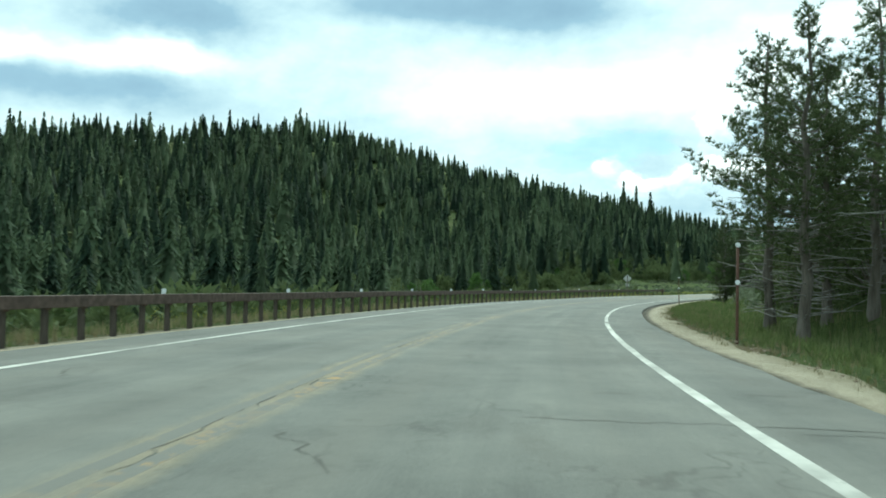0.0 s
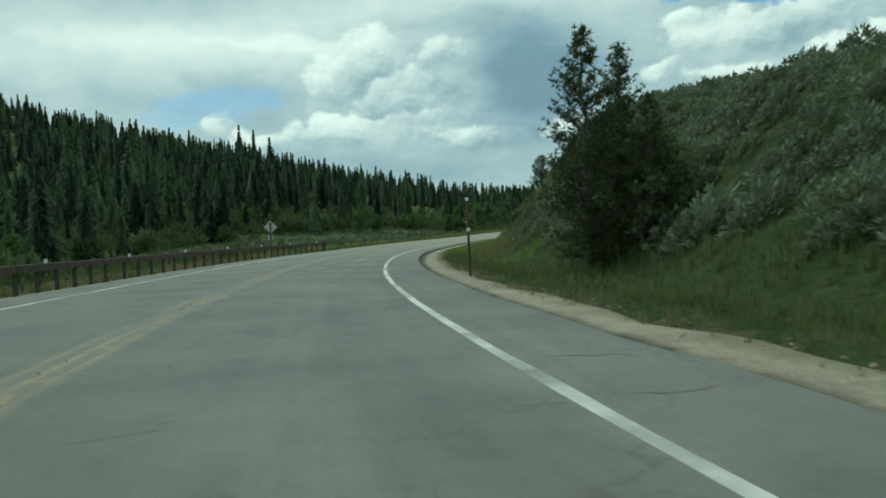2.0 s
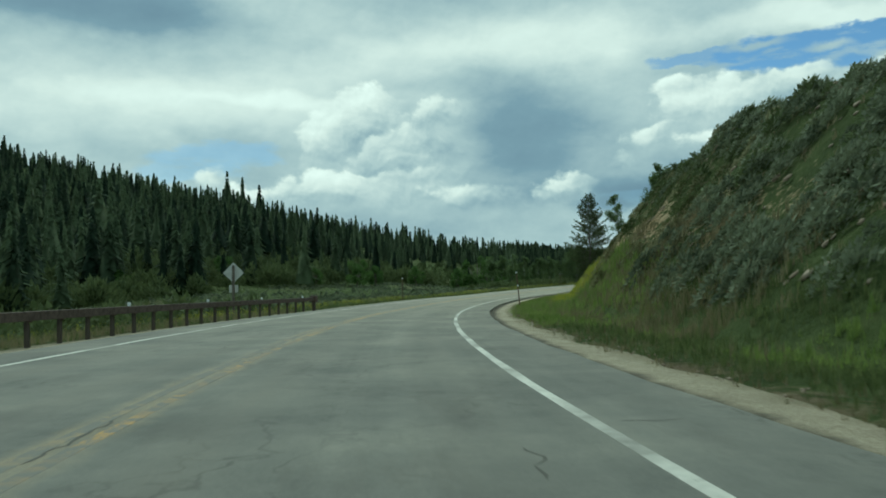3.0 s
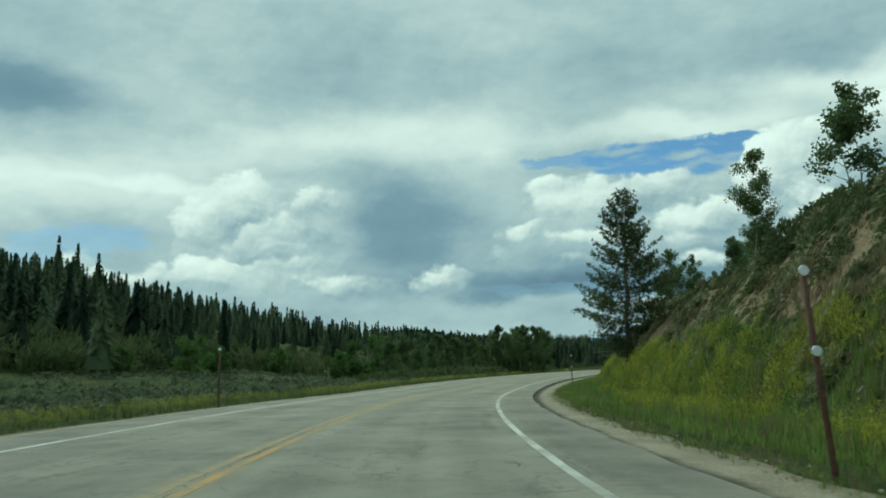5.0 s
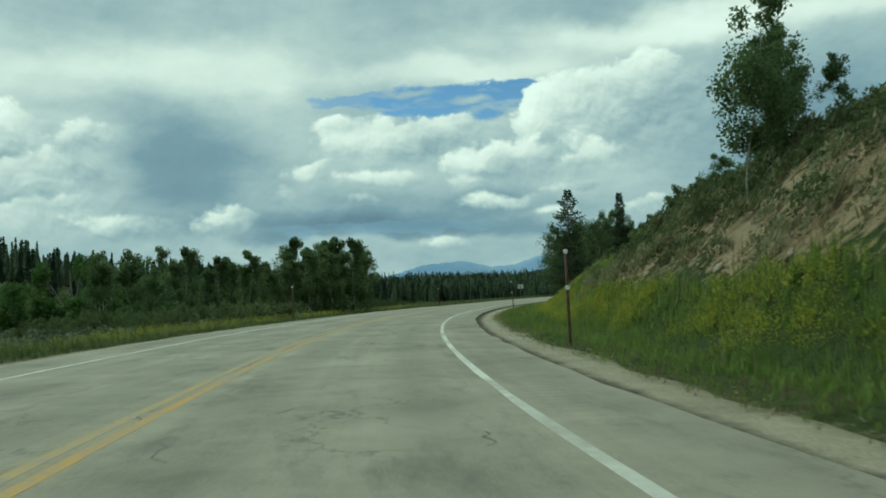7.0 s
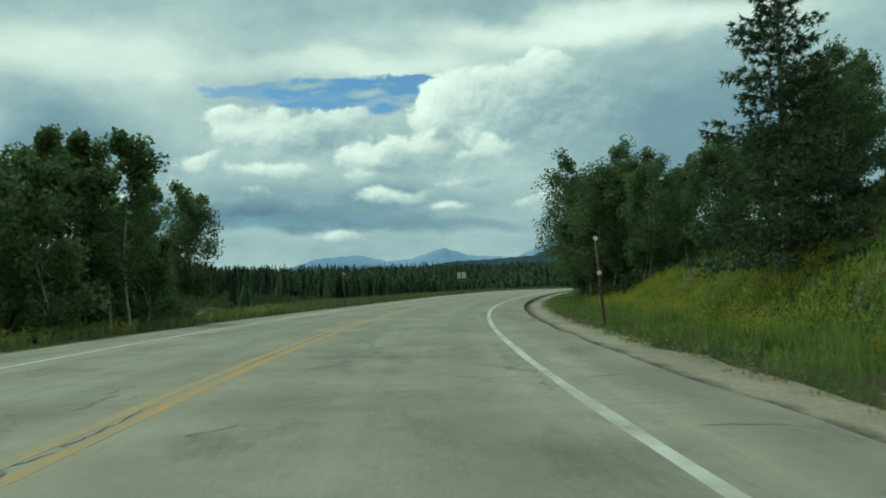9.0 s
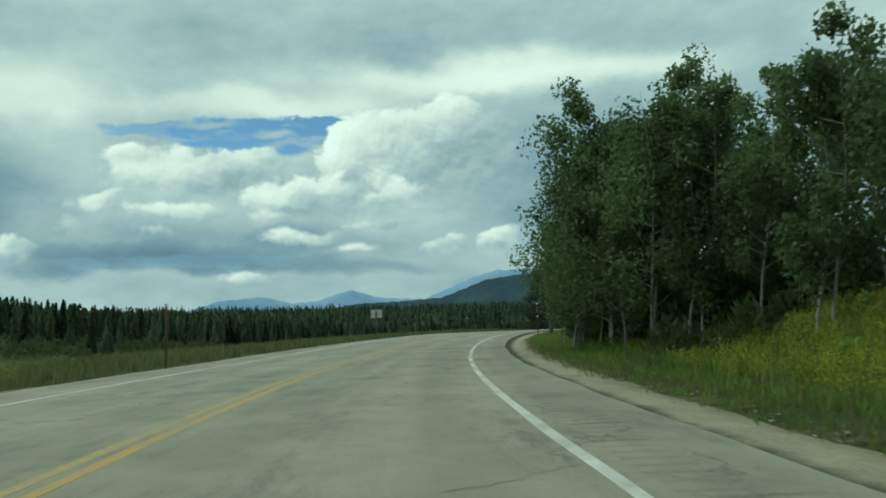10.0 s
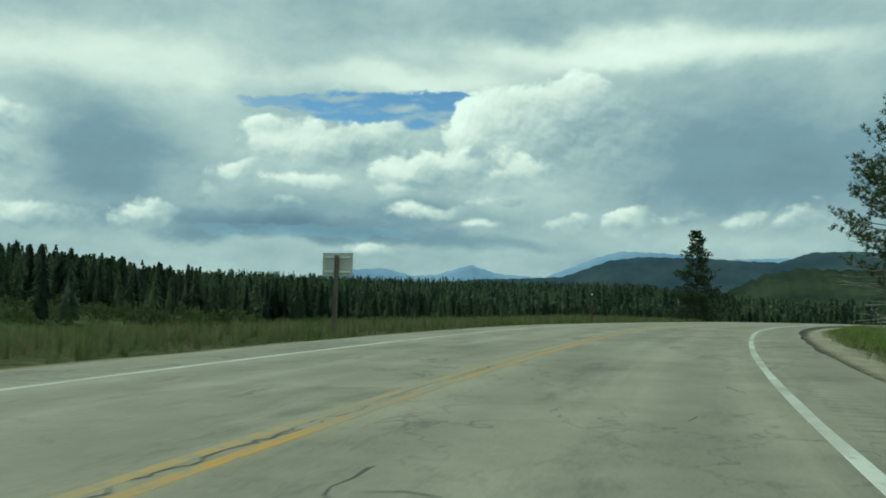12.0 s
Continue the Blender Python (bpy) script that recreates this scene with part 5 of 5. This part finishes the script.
for s, tilt, out in ((19.4, 0.0, 6.25), (68.3, -1.0, 5.85), (122.2, -5.0, 6.2), (178.2, -1.0, 6.35), (224.6, -4.0, 6.25), (281.8, 0.0, 6.3)):
    snow_pole(s, out, 2.15, lean=tilt)
for s in (142.4, 207.5, 253.4):
    snow_pole(s, -5.85, 2.05, two=False, label="brown snow pole with one reflector beside the far lane")
snow_pole(319.4, -6.4, 1.7, two=False, label="pale marker post beside the far lane")


# ---- signs, seen from behind ----
def sign_curve(s, o):
    root = tagged(new("warning_sign"), "bare aluminium back of a diamond road sign with small plate", "road sign")
    part("post", box_bm(-0.06, 0.06, -0.05, 0.05, -0.5, 2.75, 0.01), SIGN_POST, root)
    bm = box_bm(-0.38, 0.38, 0.055, 0.062, -0.38, 0.38, 0.002)
    bmesh.ops.rotate(bm, cent=(0, 0.06, 0), matrix=Matrix.Rotation(radians(45), 3, "Y"), verts=bm.verts)
    bmesh.ops.translate(bm, vec=(0, 0, 2.35), verts=bm.verts)
    part("diamond_panel", bm, ALUMINIUM, root, "bare aluminium diamond panel")
    part("speed_plate", box_bm(-0.23, 0.23, 0.055, 0.062, 1.33, 1.72, 0.002), ALUMINIUM, root, "bare aluminium plate")
    x, y, z = stand(s, o)
    root.matrix_basis = pose(x, y, z, 0, 0, heading(s) + 6)
    return root


sign_curve(111.5, -8.4)


def sign_back(s, o):
    root = tagged(new("route_sign"), "grey back of a rectangular road sign with two braces", "road sign")
    part("post", box_bm(-0.05, 0.05, -0.05, 0.05, -0.5, 2.2, 0.01), SIGN_POST, root)
    part("panel", box_bm(-0.46, 0.46, 0.075, 0.083, 1.62, 2.28, 0.003), ALUMINIUM, root, "bare aluminium panel")
    for z in (1.74, 2.15):
        part("brace", box_bm(-0.38, 0.38, 0.05, 0.074, z - 0.03, z + 0.03, 0.004), REFLECTOR, root, "pale horizontal brace")
    x, y, z = stand(s, o)
    root.matrix_basis = pose(x, y, z, 0, 0, heading(s) + 4)
    return root


sign_back(293.9, -7.4)


def sign_service(s, o):
    root = tagged(new("service_sign"), "small blue service sign with white edge behind the roadside pine", "road sign")
    part("post", box_bm(-0.04, 0.04, -0.04, 0.04, -0.5, 2.05, 0.008), SIGN_POST, root)
    panel = part("panel", box_bm(-0.31, 0.31, -0.062, -0.054, 1.42, 2.06, 0.003), SIGN_BLUE, root, "blue panel with white border")
    for x0, x1, z0, z1 in ((-0.30, 0.30, 2.03, 2.05), (-0.30, 0.30, 1.43, 1.45), (-0.30, -0.28, 1.45, 2.03), (0.28, 0.30, 1.45, 2.03), (-0.16, 0.16, 1.62, 1.68)):
        part("border", box_bm(x0, x1, -0.067, -0.063, z0, z1, 0.001), REFLECTOR, panel, "white stripe")
    x, y, z = stand(s, o)
    root.matrix_basis = pose(x, y, z, 0, 0, heading(s))
    return root


sign_service(288.6, 6.9)


# ---- old fence and a dead bush on the skyline of the sage hill ----
def fence(s, o):
    root = tagged(new("old_fence"), "old grey wooden fence on the hill crest", "fence")
    bx, by, bz = stand(s, o)
    r = random.Random(4)
    hx, hy = math.cos(radians(-28)), math.sin(radians(-28))
    last = None
    for i in range(9):
        d = -7 + i * 1.7 + r.uniform(-0.3, 0.3)
        x, y = bx + hx * d, by + hy * d
        z = land1(x, y)
        h = r.uniform(0.8, 1.15)
        p = part("post", box_bm(-0.05, 0.05, -0.05, 0.05, -0.3, h, 0.012), GREY_TWIG, root)
        p.matrix_basis = pose(x, y, z, r.uniform(-5, 5), r.uniform(-5, 5), r.uniform(0, 90))
        if last and i in (5, 6):
            sp = Soup()
            sp.tube([(last[0], last[1], last[2] + 0.8), (x, y, z + 0.85)], [0.05, 0.045], 6)
            put("rail", sp.mesh("rail", [GREY_TWIG]), root)
        last = (x, y, z)
    return root


fence(95.2, 30.7)


def dead_tree(s, o, h, seed):
    root = tagged(new("dead_tree"), "leafless grey dead tree with crooked branches", "dead tree", "dead trees")
    r = random.Random(seed)
    sp = Soup()
    sp.tube([(0, 0, -0.2), (0.03 * h, 0, 0.45 * h), (-0.08 * h, 0.02 * h, h)], [0.022 * h, 0.014 * h, 0.004], 6)
    for _ in range(11):
        t = r.uniform(0.3, 0.95)
        a = r.uniform(0, 6.28)
        L = h * r.uniform(0.15, 0.32)
        p = Vector((0.03 * h * (1 - t), 0, t * h))
        q = p + Vector((math.cos(a), math.sin(a), 0.7)) * L * 0.6
        e = q + Vector((math.cos(a + 0.6), math.sin(a + 0.6), 0.5)) * L * 0.4
        sp.tube([tuple(p), tuple(q), tuple(e)], [0.008 * h, 0.005 * h, 0.002 * h], 4)
    put("trunk", sp.mesh("trunk", [GREY_TWIG], True), root)
    x, y, z = stand(s, o)
    root.matrix_basis = pose(x, y, z, 0, 0, seed * 40)


dead_tree(92, 29.5, 1.9, 1)
dead_tree(88.5, 28, 1.4, 2)
dead_tree(236.9, 19.4, 4.6, 3)

# ---- low plants: sage, shrubs, grass and flowers ----


def bush_block(r, n=22, flat=0.62, leaf=1.0):
    """A low shrub of unit height: leaf sprays standing out from a dome."""
    V, F = [], []
    for _ in range(n):
        a, t = r.uniform(0, 6.28), r.random() ** 0.6
        q = flat * t * r.uniform(0.6, 1.0)
        z = (1 - t * t) * 0.72 * r.uniform(0.5, 1.1) + 0.1
        c = Vector((q * math.cos(a), q * math.sin(a), z))
        d = (Vector((math.cos(a) * t, math.sin(a) * t, 0.9)) + rnd_unit(r) * 0.4).normalized()
        b = d.cross(rnd_unit(r)).normalized() * r.uniform(0.10, 0.19) * leaf
        e = c + d * r.uniform(0.20, 0.40) * (0.4 + 0.6 * leaf)
        k = len(V)
        V += [tuple(c - b), tuple(c + b), tuple(e)]
        F.append((k, k + 1, k + 2))
    return np.array(V), np.array(F)


def grass_block(r, n=7, wid=0.036, bend=0.35, spread=0.24, simple=False):
    """A tuft of blades of unit height."""
    V, F = [], []
    for _ in range(n):
        a, b = r.uniform(0, 6.28), r.uniform(0, 6.28)
        c = Vector((math.cos(b), math.sin(b), 0)) * r.uniform(0, spread)
        w = Vector((-math.sin(a), math.cos(a), 0)) * wid * r.uniform(0.6, 1.2)
        t = c + Vector((math.cos(a) * bend * r.uniform(0.2, 1.2), math.sin(a) * bend * r.uniform(0.2, 1.2), r.uniform(0.6, 1.05)))
        m = c.lerp(t, 0.55) + Vector((0, 0, 0.12))
        k = len(V)
        if simple:
            V += [tuple(c - w), tuple(c + w), tuple(t)]
            F.append((k, k + 1, k + 2))
        else:
            V += [tuple(c), tuple(m + w), tuple(t), tuple(m - w)]
            F.append((k, k + 1, k + 2, k + 3))
    V, F = np.array(V), np.array([f for f in F])
    return V, F


def tri_only(block):
    """The same block as triangles."""
    V, F = block
    T = []
    for f in F:
        f = list(dict.fromkeys(f))
        for i in range(1, len(f) - 1):
            T.append((f[0], f[i], f[i + 1]))
    return V, np.array(T)


def flower_block(r, n=20):
    """A loose flowering plant: specks of bloom on thin stalks, unit height."""
    V, F = [], []
    for _ in range(n):
        a, q = r.uniform(0, 6.28), 0.32 * r.random() ** 0.5
        p = Vector((q * math.cos(a), q * math.sin(a), r.uniform(0.35, 1.0)))
        s = r.uniform(0.016, 0.038)
        u = rnd_unit(r)
        w = u.cross(rnd_unit(r)).normalized()
        k = len(V)
        V += [tuple(p - u * s), tuple(p + w * s * 1.3), tuple(p + u * s)]
        F.append((k, k + 1, k + 2))
    return np.array(V), np.array(F)


def sow(count, s0, s1, o0, o1, seed, patch=None, power=1.0):
    """Places in a band of the road's side; patch thins them out in uneven patches."""
    r = np.random.RandomState(seed)
    s = r.uniform(s0, s1, count)
    o = o0 + (o1 - o0) * r.uniform(0, 1, count) ** power
    p = np.interp(s, SV, PSI)
    x, y = np.interp(s, SV, RX) + o * np.cos(p), np.interp(s, SV, RY) + o * np.sin(p)
    if patch is not None:
        k = waves(x, y, patch[0], seed + 1) + r.uniform(-0.5, 0.5, count) > patch[1]
        x, y, s, o = x[k], y[k], s[k], o[k]
    return x, y, s, o


_q = random.Random(77)
BUSH = [bush_block(_q) for _ in range(6)]
THICKET = [bush_block(_q, 130, 0.55, 0.36) for _ in range(5)]
FINE_BUSH = [bush_block(_q, 90, 0.60, 0.42) for _ in range(6)]
ROUND_BUSH = [bush_block(_q, 135, 0.62, 0.36) for _ in range(6)]
FAR_BUSH = [bush_block(_q, 50, 0.62, 0.6) for _ in range(6)]
FLUFF = [bush_block(_q, 60, 0.42, 0.26) for _ in range(5)]
TUFT = [tri_only(grass_block(_q)) for _ in range(6)]
FAR_TUFT = [grass_block(_q, 7, 0.05, 0.35, 0.3, True) for _ in range(6)]
TALL = [grass_block(_q, 6, 0.026, 0.25, 0.22, True) for _ in range(5)]
BLOOM = [flower_block(_q) for _ in range(5)]
_n = np.random.RandomState(3)

x, y, s, o = sow(7600, 30, 150, 10.2, 56, 101, (5.0, -0.35), 1.25)
k = (s < 100) | (o > 15)
x, y, s, o = x[k], y[k], s[k], o[k]
k = o < 22
scatter("sagebrush_foot", x[k], y[k], _n.uniform(0.4, 0.85, k.sum()), ROUND_BUSH, SAGE_LEAF, "grey-green sagebrush at the foot of the hill", "sagebrush", (1.0, 1.6), lie=True)
x, y = x[~k], y[~k]
scatter("sagebrush_hill", x, y, _n.uniform(0.45, 1.0, len(x)), FAR_BUSH, SAGE_LEAF, "grey-green sagebrush covering the hillside", "sagebrush", (1.0, 1.6), lie=True)
x, y, s, o = sow(2300, 100, 236, 10.0, 22, 102, (3.0, 0.05), 1.1)
scatter("sagebrush_bank", x, y, _n.uniform(0.32, 0.8, len(x)), ROUND_BUSH, BANK_LEAF, "olive sagebrush clumps on the cut bank", "sagebrush", (1.0, 1.45), -0.08, lie=True)
x, y, s, o = sow(3600, 112, 250, -46, -8.6, 103, (12.0, -0.6))
scatter("sagebrush_flat", x, y, _n.uniform(0.3, 0.6, len(x)), BUSH, SAGE_LEAF, "low grey-green sagebrush on the flat", "sagebrush", (1.0, 1.5))
x, y, s, o = sow(2000, 96, 240, 12.8, 26, 104, (6.0, -0.4))
scatter("dark_shrubs", x, y, _n.uniform(0.35, 0.95, len(x)), FINE_BUSH, SHRUB_LEAF, "dark green shrubs along the top of the bank", "shrubs", (0.9, 1.4), lie=True)
x, y, s, o = sow(900, 128, 206, 11.2, 16.5, 130, (3.0, 0.0))
scatter("bank_green_shrubs", x, y, _n.uniform(0.25, 0.6, len(x)), ROUND_BUSH, SHRUB_LEAF, "low green shrubs clinging to the cut bank", "shrubs", (1.1, 1.6), -0.05, lie=True)
x, y, s, o = sow(1200, -20, 122, -34, -8.5, 105, (9.0, -0.3))
scatter("riverside_shrubs", x, y, _n.uniform(0.6, 1.9, len(x)), FINE_BUSH, SHRUB_LEAF, "green shrubs below the guardrail", "shrubs", (0.9, 1.3))
x, y, s, o = sow(900, 235, 400, -82, -64, 106, (14.0, -0.4))
scatter("valley_thicket", x, y, _n.uniform(1.0, 2.6, len(x)), FINE_BUSH, SHRUB_LEAF, "dense green thicket below the far verge", "thicket", (0.8, 1.1))
x, y, s, o = sow(1500, 110, 240, -80, -46, 107, (14.0, -0.2))
scatter("field_edge_thicket", x, y, _n.uniform(1.5, 4.2, len(x)), THICKET, SHRUB_LEAF, "green willow thicket at the edge of the flat", "thicket", (0.8, 1.1))
x, y, s, o = sow(600, 228, 285, 11.0, 22, 108, (8.0, -0.3))
scatter("grove_undergrowth", x, y, _n.uniform(0.4, 1.0, len(x)), FINE_BUSH, SHRUB_LEAF, "dark green undergrowth below the aspens", "undergrowth", (0.9, 1.4), lie=True)

x, y, s, o = sow(240, 246, 276, 8.6, 14, 128, (5.0, -0.4))
scatter("grove_thicket", x, y, _n.uniform(0.7, 1.9, len(x)), THICKET, SHRUB_LEAF, "dark green brush between the aspen trunks", "undergrowth", (0.8, 1.2))
x, y, s, o = sow(420, 205, 240, -22, -9.4, 109, (6.0, -0.5))
scatter("aspen_undergrowth", x, y, _n.uniform(0.6, 1.7, len(x)), FINE_BUSH, SHRUB_LEAF, "dark green brush under the aspens beyond the far lane", "undergrowth", (0.9, 1.3))
x, y, s, o = sow(700, 206, 248, 9.3, 15, 124, (5.0, -0.3))
scatter("bank_green_tufts", x, y, _n.uniform(0.2, 0.5, len(x)), FINE_BUSH, GRASS, "yellow-green tufts on the low end of the bank", "grass", (0.9, 1.4), lie=True)

x, y, s, o = sow(38000, -5, 335, 5.5, 11.2, 111, (7.0, -0.9), 0.95)
k = (o > np.interp(s, [80, 110], [6.2, 5.65]) + 0.35 * waves(x, y, 3.0, 61)) & (o < np.interp(s, WEED_S, WEED_O))
x, y, s, o = x[k], y[k], s[k], o[k]
h = _n.uniform(0.12, 0.30, len(x)) * np.interp(o, [5.7, 6.6, 9], [0.4, 0.9, 1.3])
k = o < 8.4
e = s + 12 * waves(x, y, 9.0, 63) < 92
for nm, w, blocks, mat, lab in (("verge_grass", k & ~e, TUFT, GRASS, "green grass on the road verge"), ("ditch_grass", ~k & ~e, FAR_TUFT, GRASS, "taller green grass in the shallow ditch"),
                                ("olive_verge_grass", k & e, TUFT, OLIVE_GRASS, "olive green grass on the road verge"), ("olive_ditch_grass", ~k & e, FAR_TUFT, OLIVE_GRASS, "taller olive grass below the sage hill")):
    scatter(nm, x[w], y[w], h[w], blocks, mat, lab, "grass", (0.8, 1.2))
x, y, s, o = sow(14000, -5, 335, 5.3, 7.2, 112, (3.0, -0.1))
scatter("verge_dry_grass", x, y, _n.uniform(0.05, 0.17, len(x)), FAR_TUFT, DRY_GRASS, "dry pale grass at the gravel edge", "grass", (0.8, 1.2))
x, y, s, o = sow(5000, -25, 340, 6.9, 11, 113, (6.0, -0.2))
scatter("tall_seed_grass", x, y, _n.uniform(0.28, 0.5, len(x)), TALL, DRY_GRASS, "tall thin seeding grass among the verge", "grass", (0.5, 0.8))
x, y, s, o = sow(20000, -5, 345, -15, -6.3, 114, (7.0, -0.8), 1.0)
scatter("far_verge_grass", x, y, _n.uniform(0.15, 0.42, len(x)) * np.interp(s, [100, 125, 230, 260], [0.7, 1, 1, 1.1]), FAR_TUFT, OLIVE_GRASS, "olive green grass beyond the far lane", "grass", (0.8, 1.2))
x, y, s, o = sow(10000, -5, 345, -16, -6.8, 115, (6.0, -0.1))
scatter("far_verge_dry_grass", x, y, _n.uniform(0.18, 0.36, len(x)), TALL, DRY_GRASS, "tall dry grass beyond the far lane", "grass", (0.6, 1.0))
x, y, s, o = sow(7000, 232, 345, -15, -6.6, 125, (5.0, -0.2))
scatter("berm_seed_grass", x, y, _n.uniform(0.25, 0.45, len(x)), TALL, DRY_GRASS, "dry seeding grass on the berm beyond the far lane", "grass", (0.6, 1.0))
x, y, s, o = sow(6000, -5, 116, -10, -6.3, 126, (5.0, -0.4))
scatter("rail_dry_grass", x, y, _n.uniform(0.15, 0.4, len(x)), TALL, DRY_GRASS, "pale dry grass behind the guardrail", "grass", (0.8, 1.4))
x, y, s, o = sow(9000, 104, 262, 7.6, 12.0, 120, (9.0, -0.8), 1.0)
k = o < np.interp(s, WEED_S, WEED_O)
x, y, s, o = x[k], y[k], s[k], o[k]
scatter("bank_weeds", x, y, _n.uniform(0.3, 0.65, len(x)), FAR_TUFT, GRASS, "tall green weeds at the foot of the bank", "weeds", (0.5, 0.9))
x, y, s, o = sow(5200, 86, 138, 7.8, 12.5, 129, (4.0, -0.3))
scatter("bank_foot_brown_grass", x, y, _n.uniform(0.3, 0.6, len(x)), TALL, DRY_GRASS, "brownish seeding grass at the foot of the bank", "grass", (0.8, 1.3))
x, y, s, o = sow(2400, 84, 206, 9.0, 19, 119, (5.0, -0.3))
scatter("bank_bunchgrass", x, y, _n.uniform(0.15, 0.35, len(x)), FAR_TUFT, DRY_GRASS, "dry bunchgrass on the tan cut bank", "grass", (1.0, 1.6), lie=True)
x, y, s, o = sow(8000, 126, 262, 7.6, 12.6, 127, (7.0, 0.0), 1.0)
k = (o < np.interp(s, WEED_S, WEED_O) + 0.5 * waves(x, y, 4.0, 71)) & (o > 8.3 + 0.5 * waves(x, y, 5.0, 72))
x, y, s, o = x[k], y[k], s[k], o[k]
scatter("yellow_green_weeds", x, y, _n.uniform(0.3, 0.65, len(x)), FLUFF, WEED_LEAF, "yellow-green mustard weeds at the foot of the bank", "weeds", (0.7, 1.1))
x, y, s, o = sow(22000, 122, 262, 7.5, 12.0, 121, (7.0, 0.05), 1.0)
k = (o < np.interp(s, WEED_S, WEED_O) - 0.2) & (o > 8.2 + 0.5 * waves(x, y, 5.0, 72))
x, y, s, o = x[k], y[k], s[k], o[k]
scatter("yellow_flowers_bank", x, y, _n.uniform(0.35, 0.7, len(x)), BLOOM, FLOWER, "yellow flowering weeds at the foot of the bank", "flowers", (0.9, 1.3))
x, y, s, o = sow(5500, 104, 250, -9.6, -6.2, 122, (8.0, -0.1))
scatter("yellow_flowers_far", x, y, _n.uniform(0.25, 0.5, len(x)), BLOOM, FLOWER, "yellow flowering weeds beyond the far lane", "flowers", (0.9, 1.3))
x, y, s, o = sow(1100, -20, 112, -10, -6.8, 123, (8.0, 0.0))
scatter("yellow_flowers_rail", x, y, _n.uniform(0.25, 0.5, len(x)), BLOOM, FLOWER, "yellow flowering weeds behind the guardrail", "flowers", (0.9, 1.3))


# ---- loose stones on the cut bank and the gravel ----
def stone_block(r):
    bm = bmesh.new()
    bmesh.ops.create_icosphere(bm, subdivisions=1, radius=0.5)
    for v in bm.verts:
        v.co *= r.uniform(0.7, 1.15)
        v.co.z = v.co.z * 0.65 + 0.12
    V = np.array([tuple(v.co) for v in bm.verts])
    F = np.array([[v.index for v in f.verts] for f in bm.faces])
    bm.free()
    return V, F


STONE = [stone_block(_q) for _ in range(5)]
x, y, s, o = sow(3000, 80, 236, 9.8, 17, 131, (8.0, -0.2))
scatter("bank_stones", x, y, _n.uniform(0.06, 0.34, len(x)) * _n.uniform(0.4, 1, len(x)), STONE, ROCK, "loose tan stones on the cut bank", "stones", (0.9, 1.4), lie=True)
x, y, s, o = sow(3800, 0, 300, 5.0, 6.4, 132, (4.0, -0.6))
scatter("edge_gravel", x, y, _n.uniform(0.02, 0.07, len(x)), STONE, ROCK, "loose stones along the asphalt edge", "stones", (0.9, 1.3), 0.03)
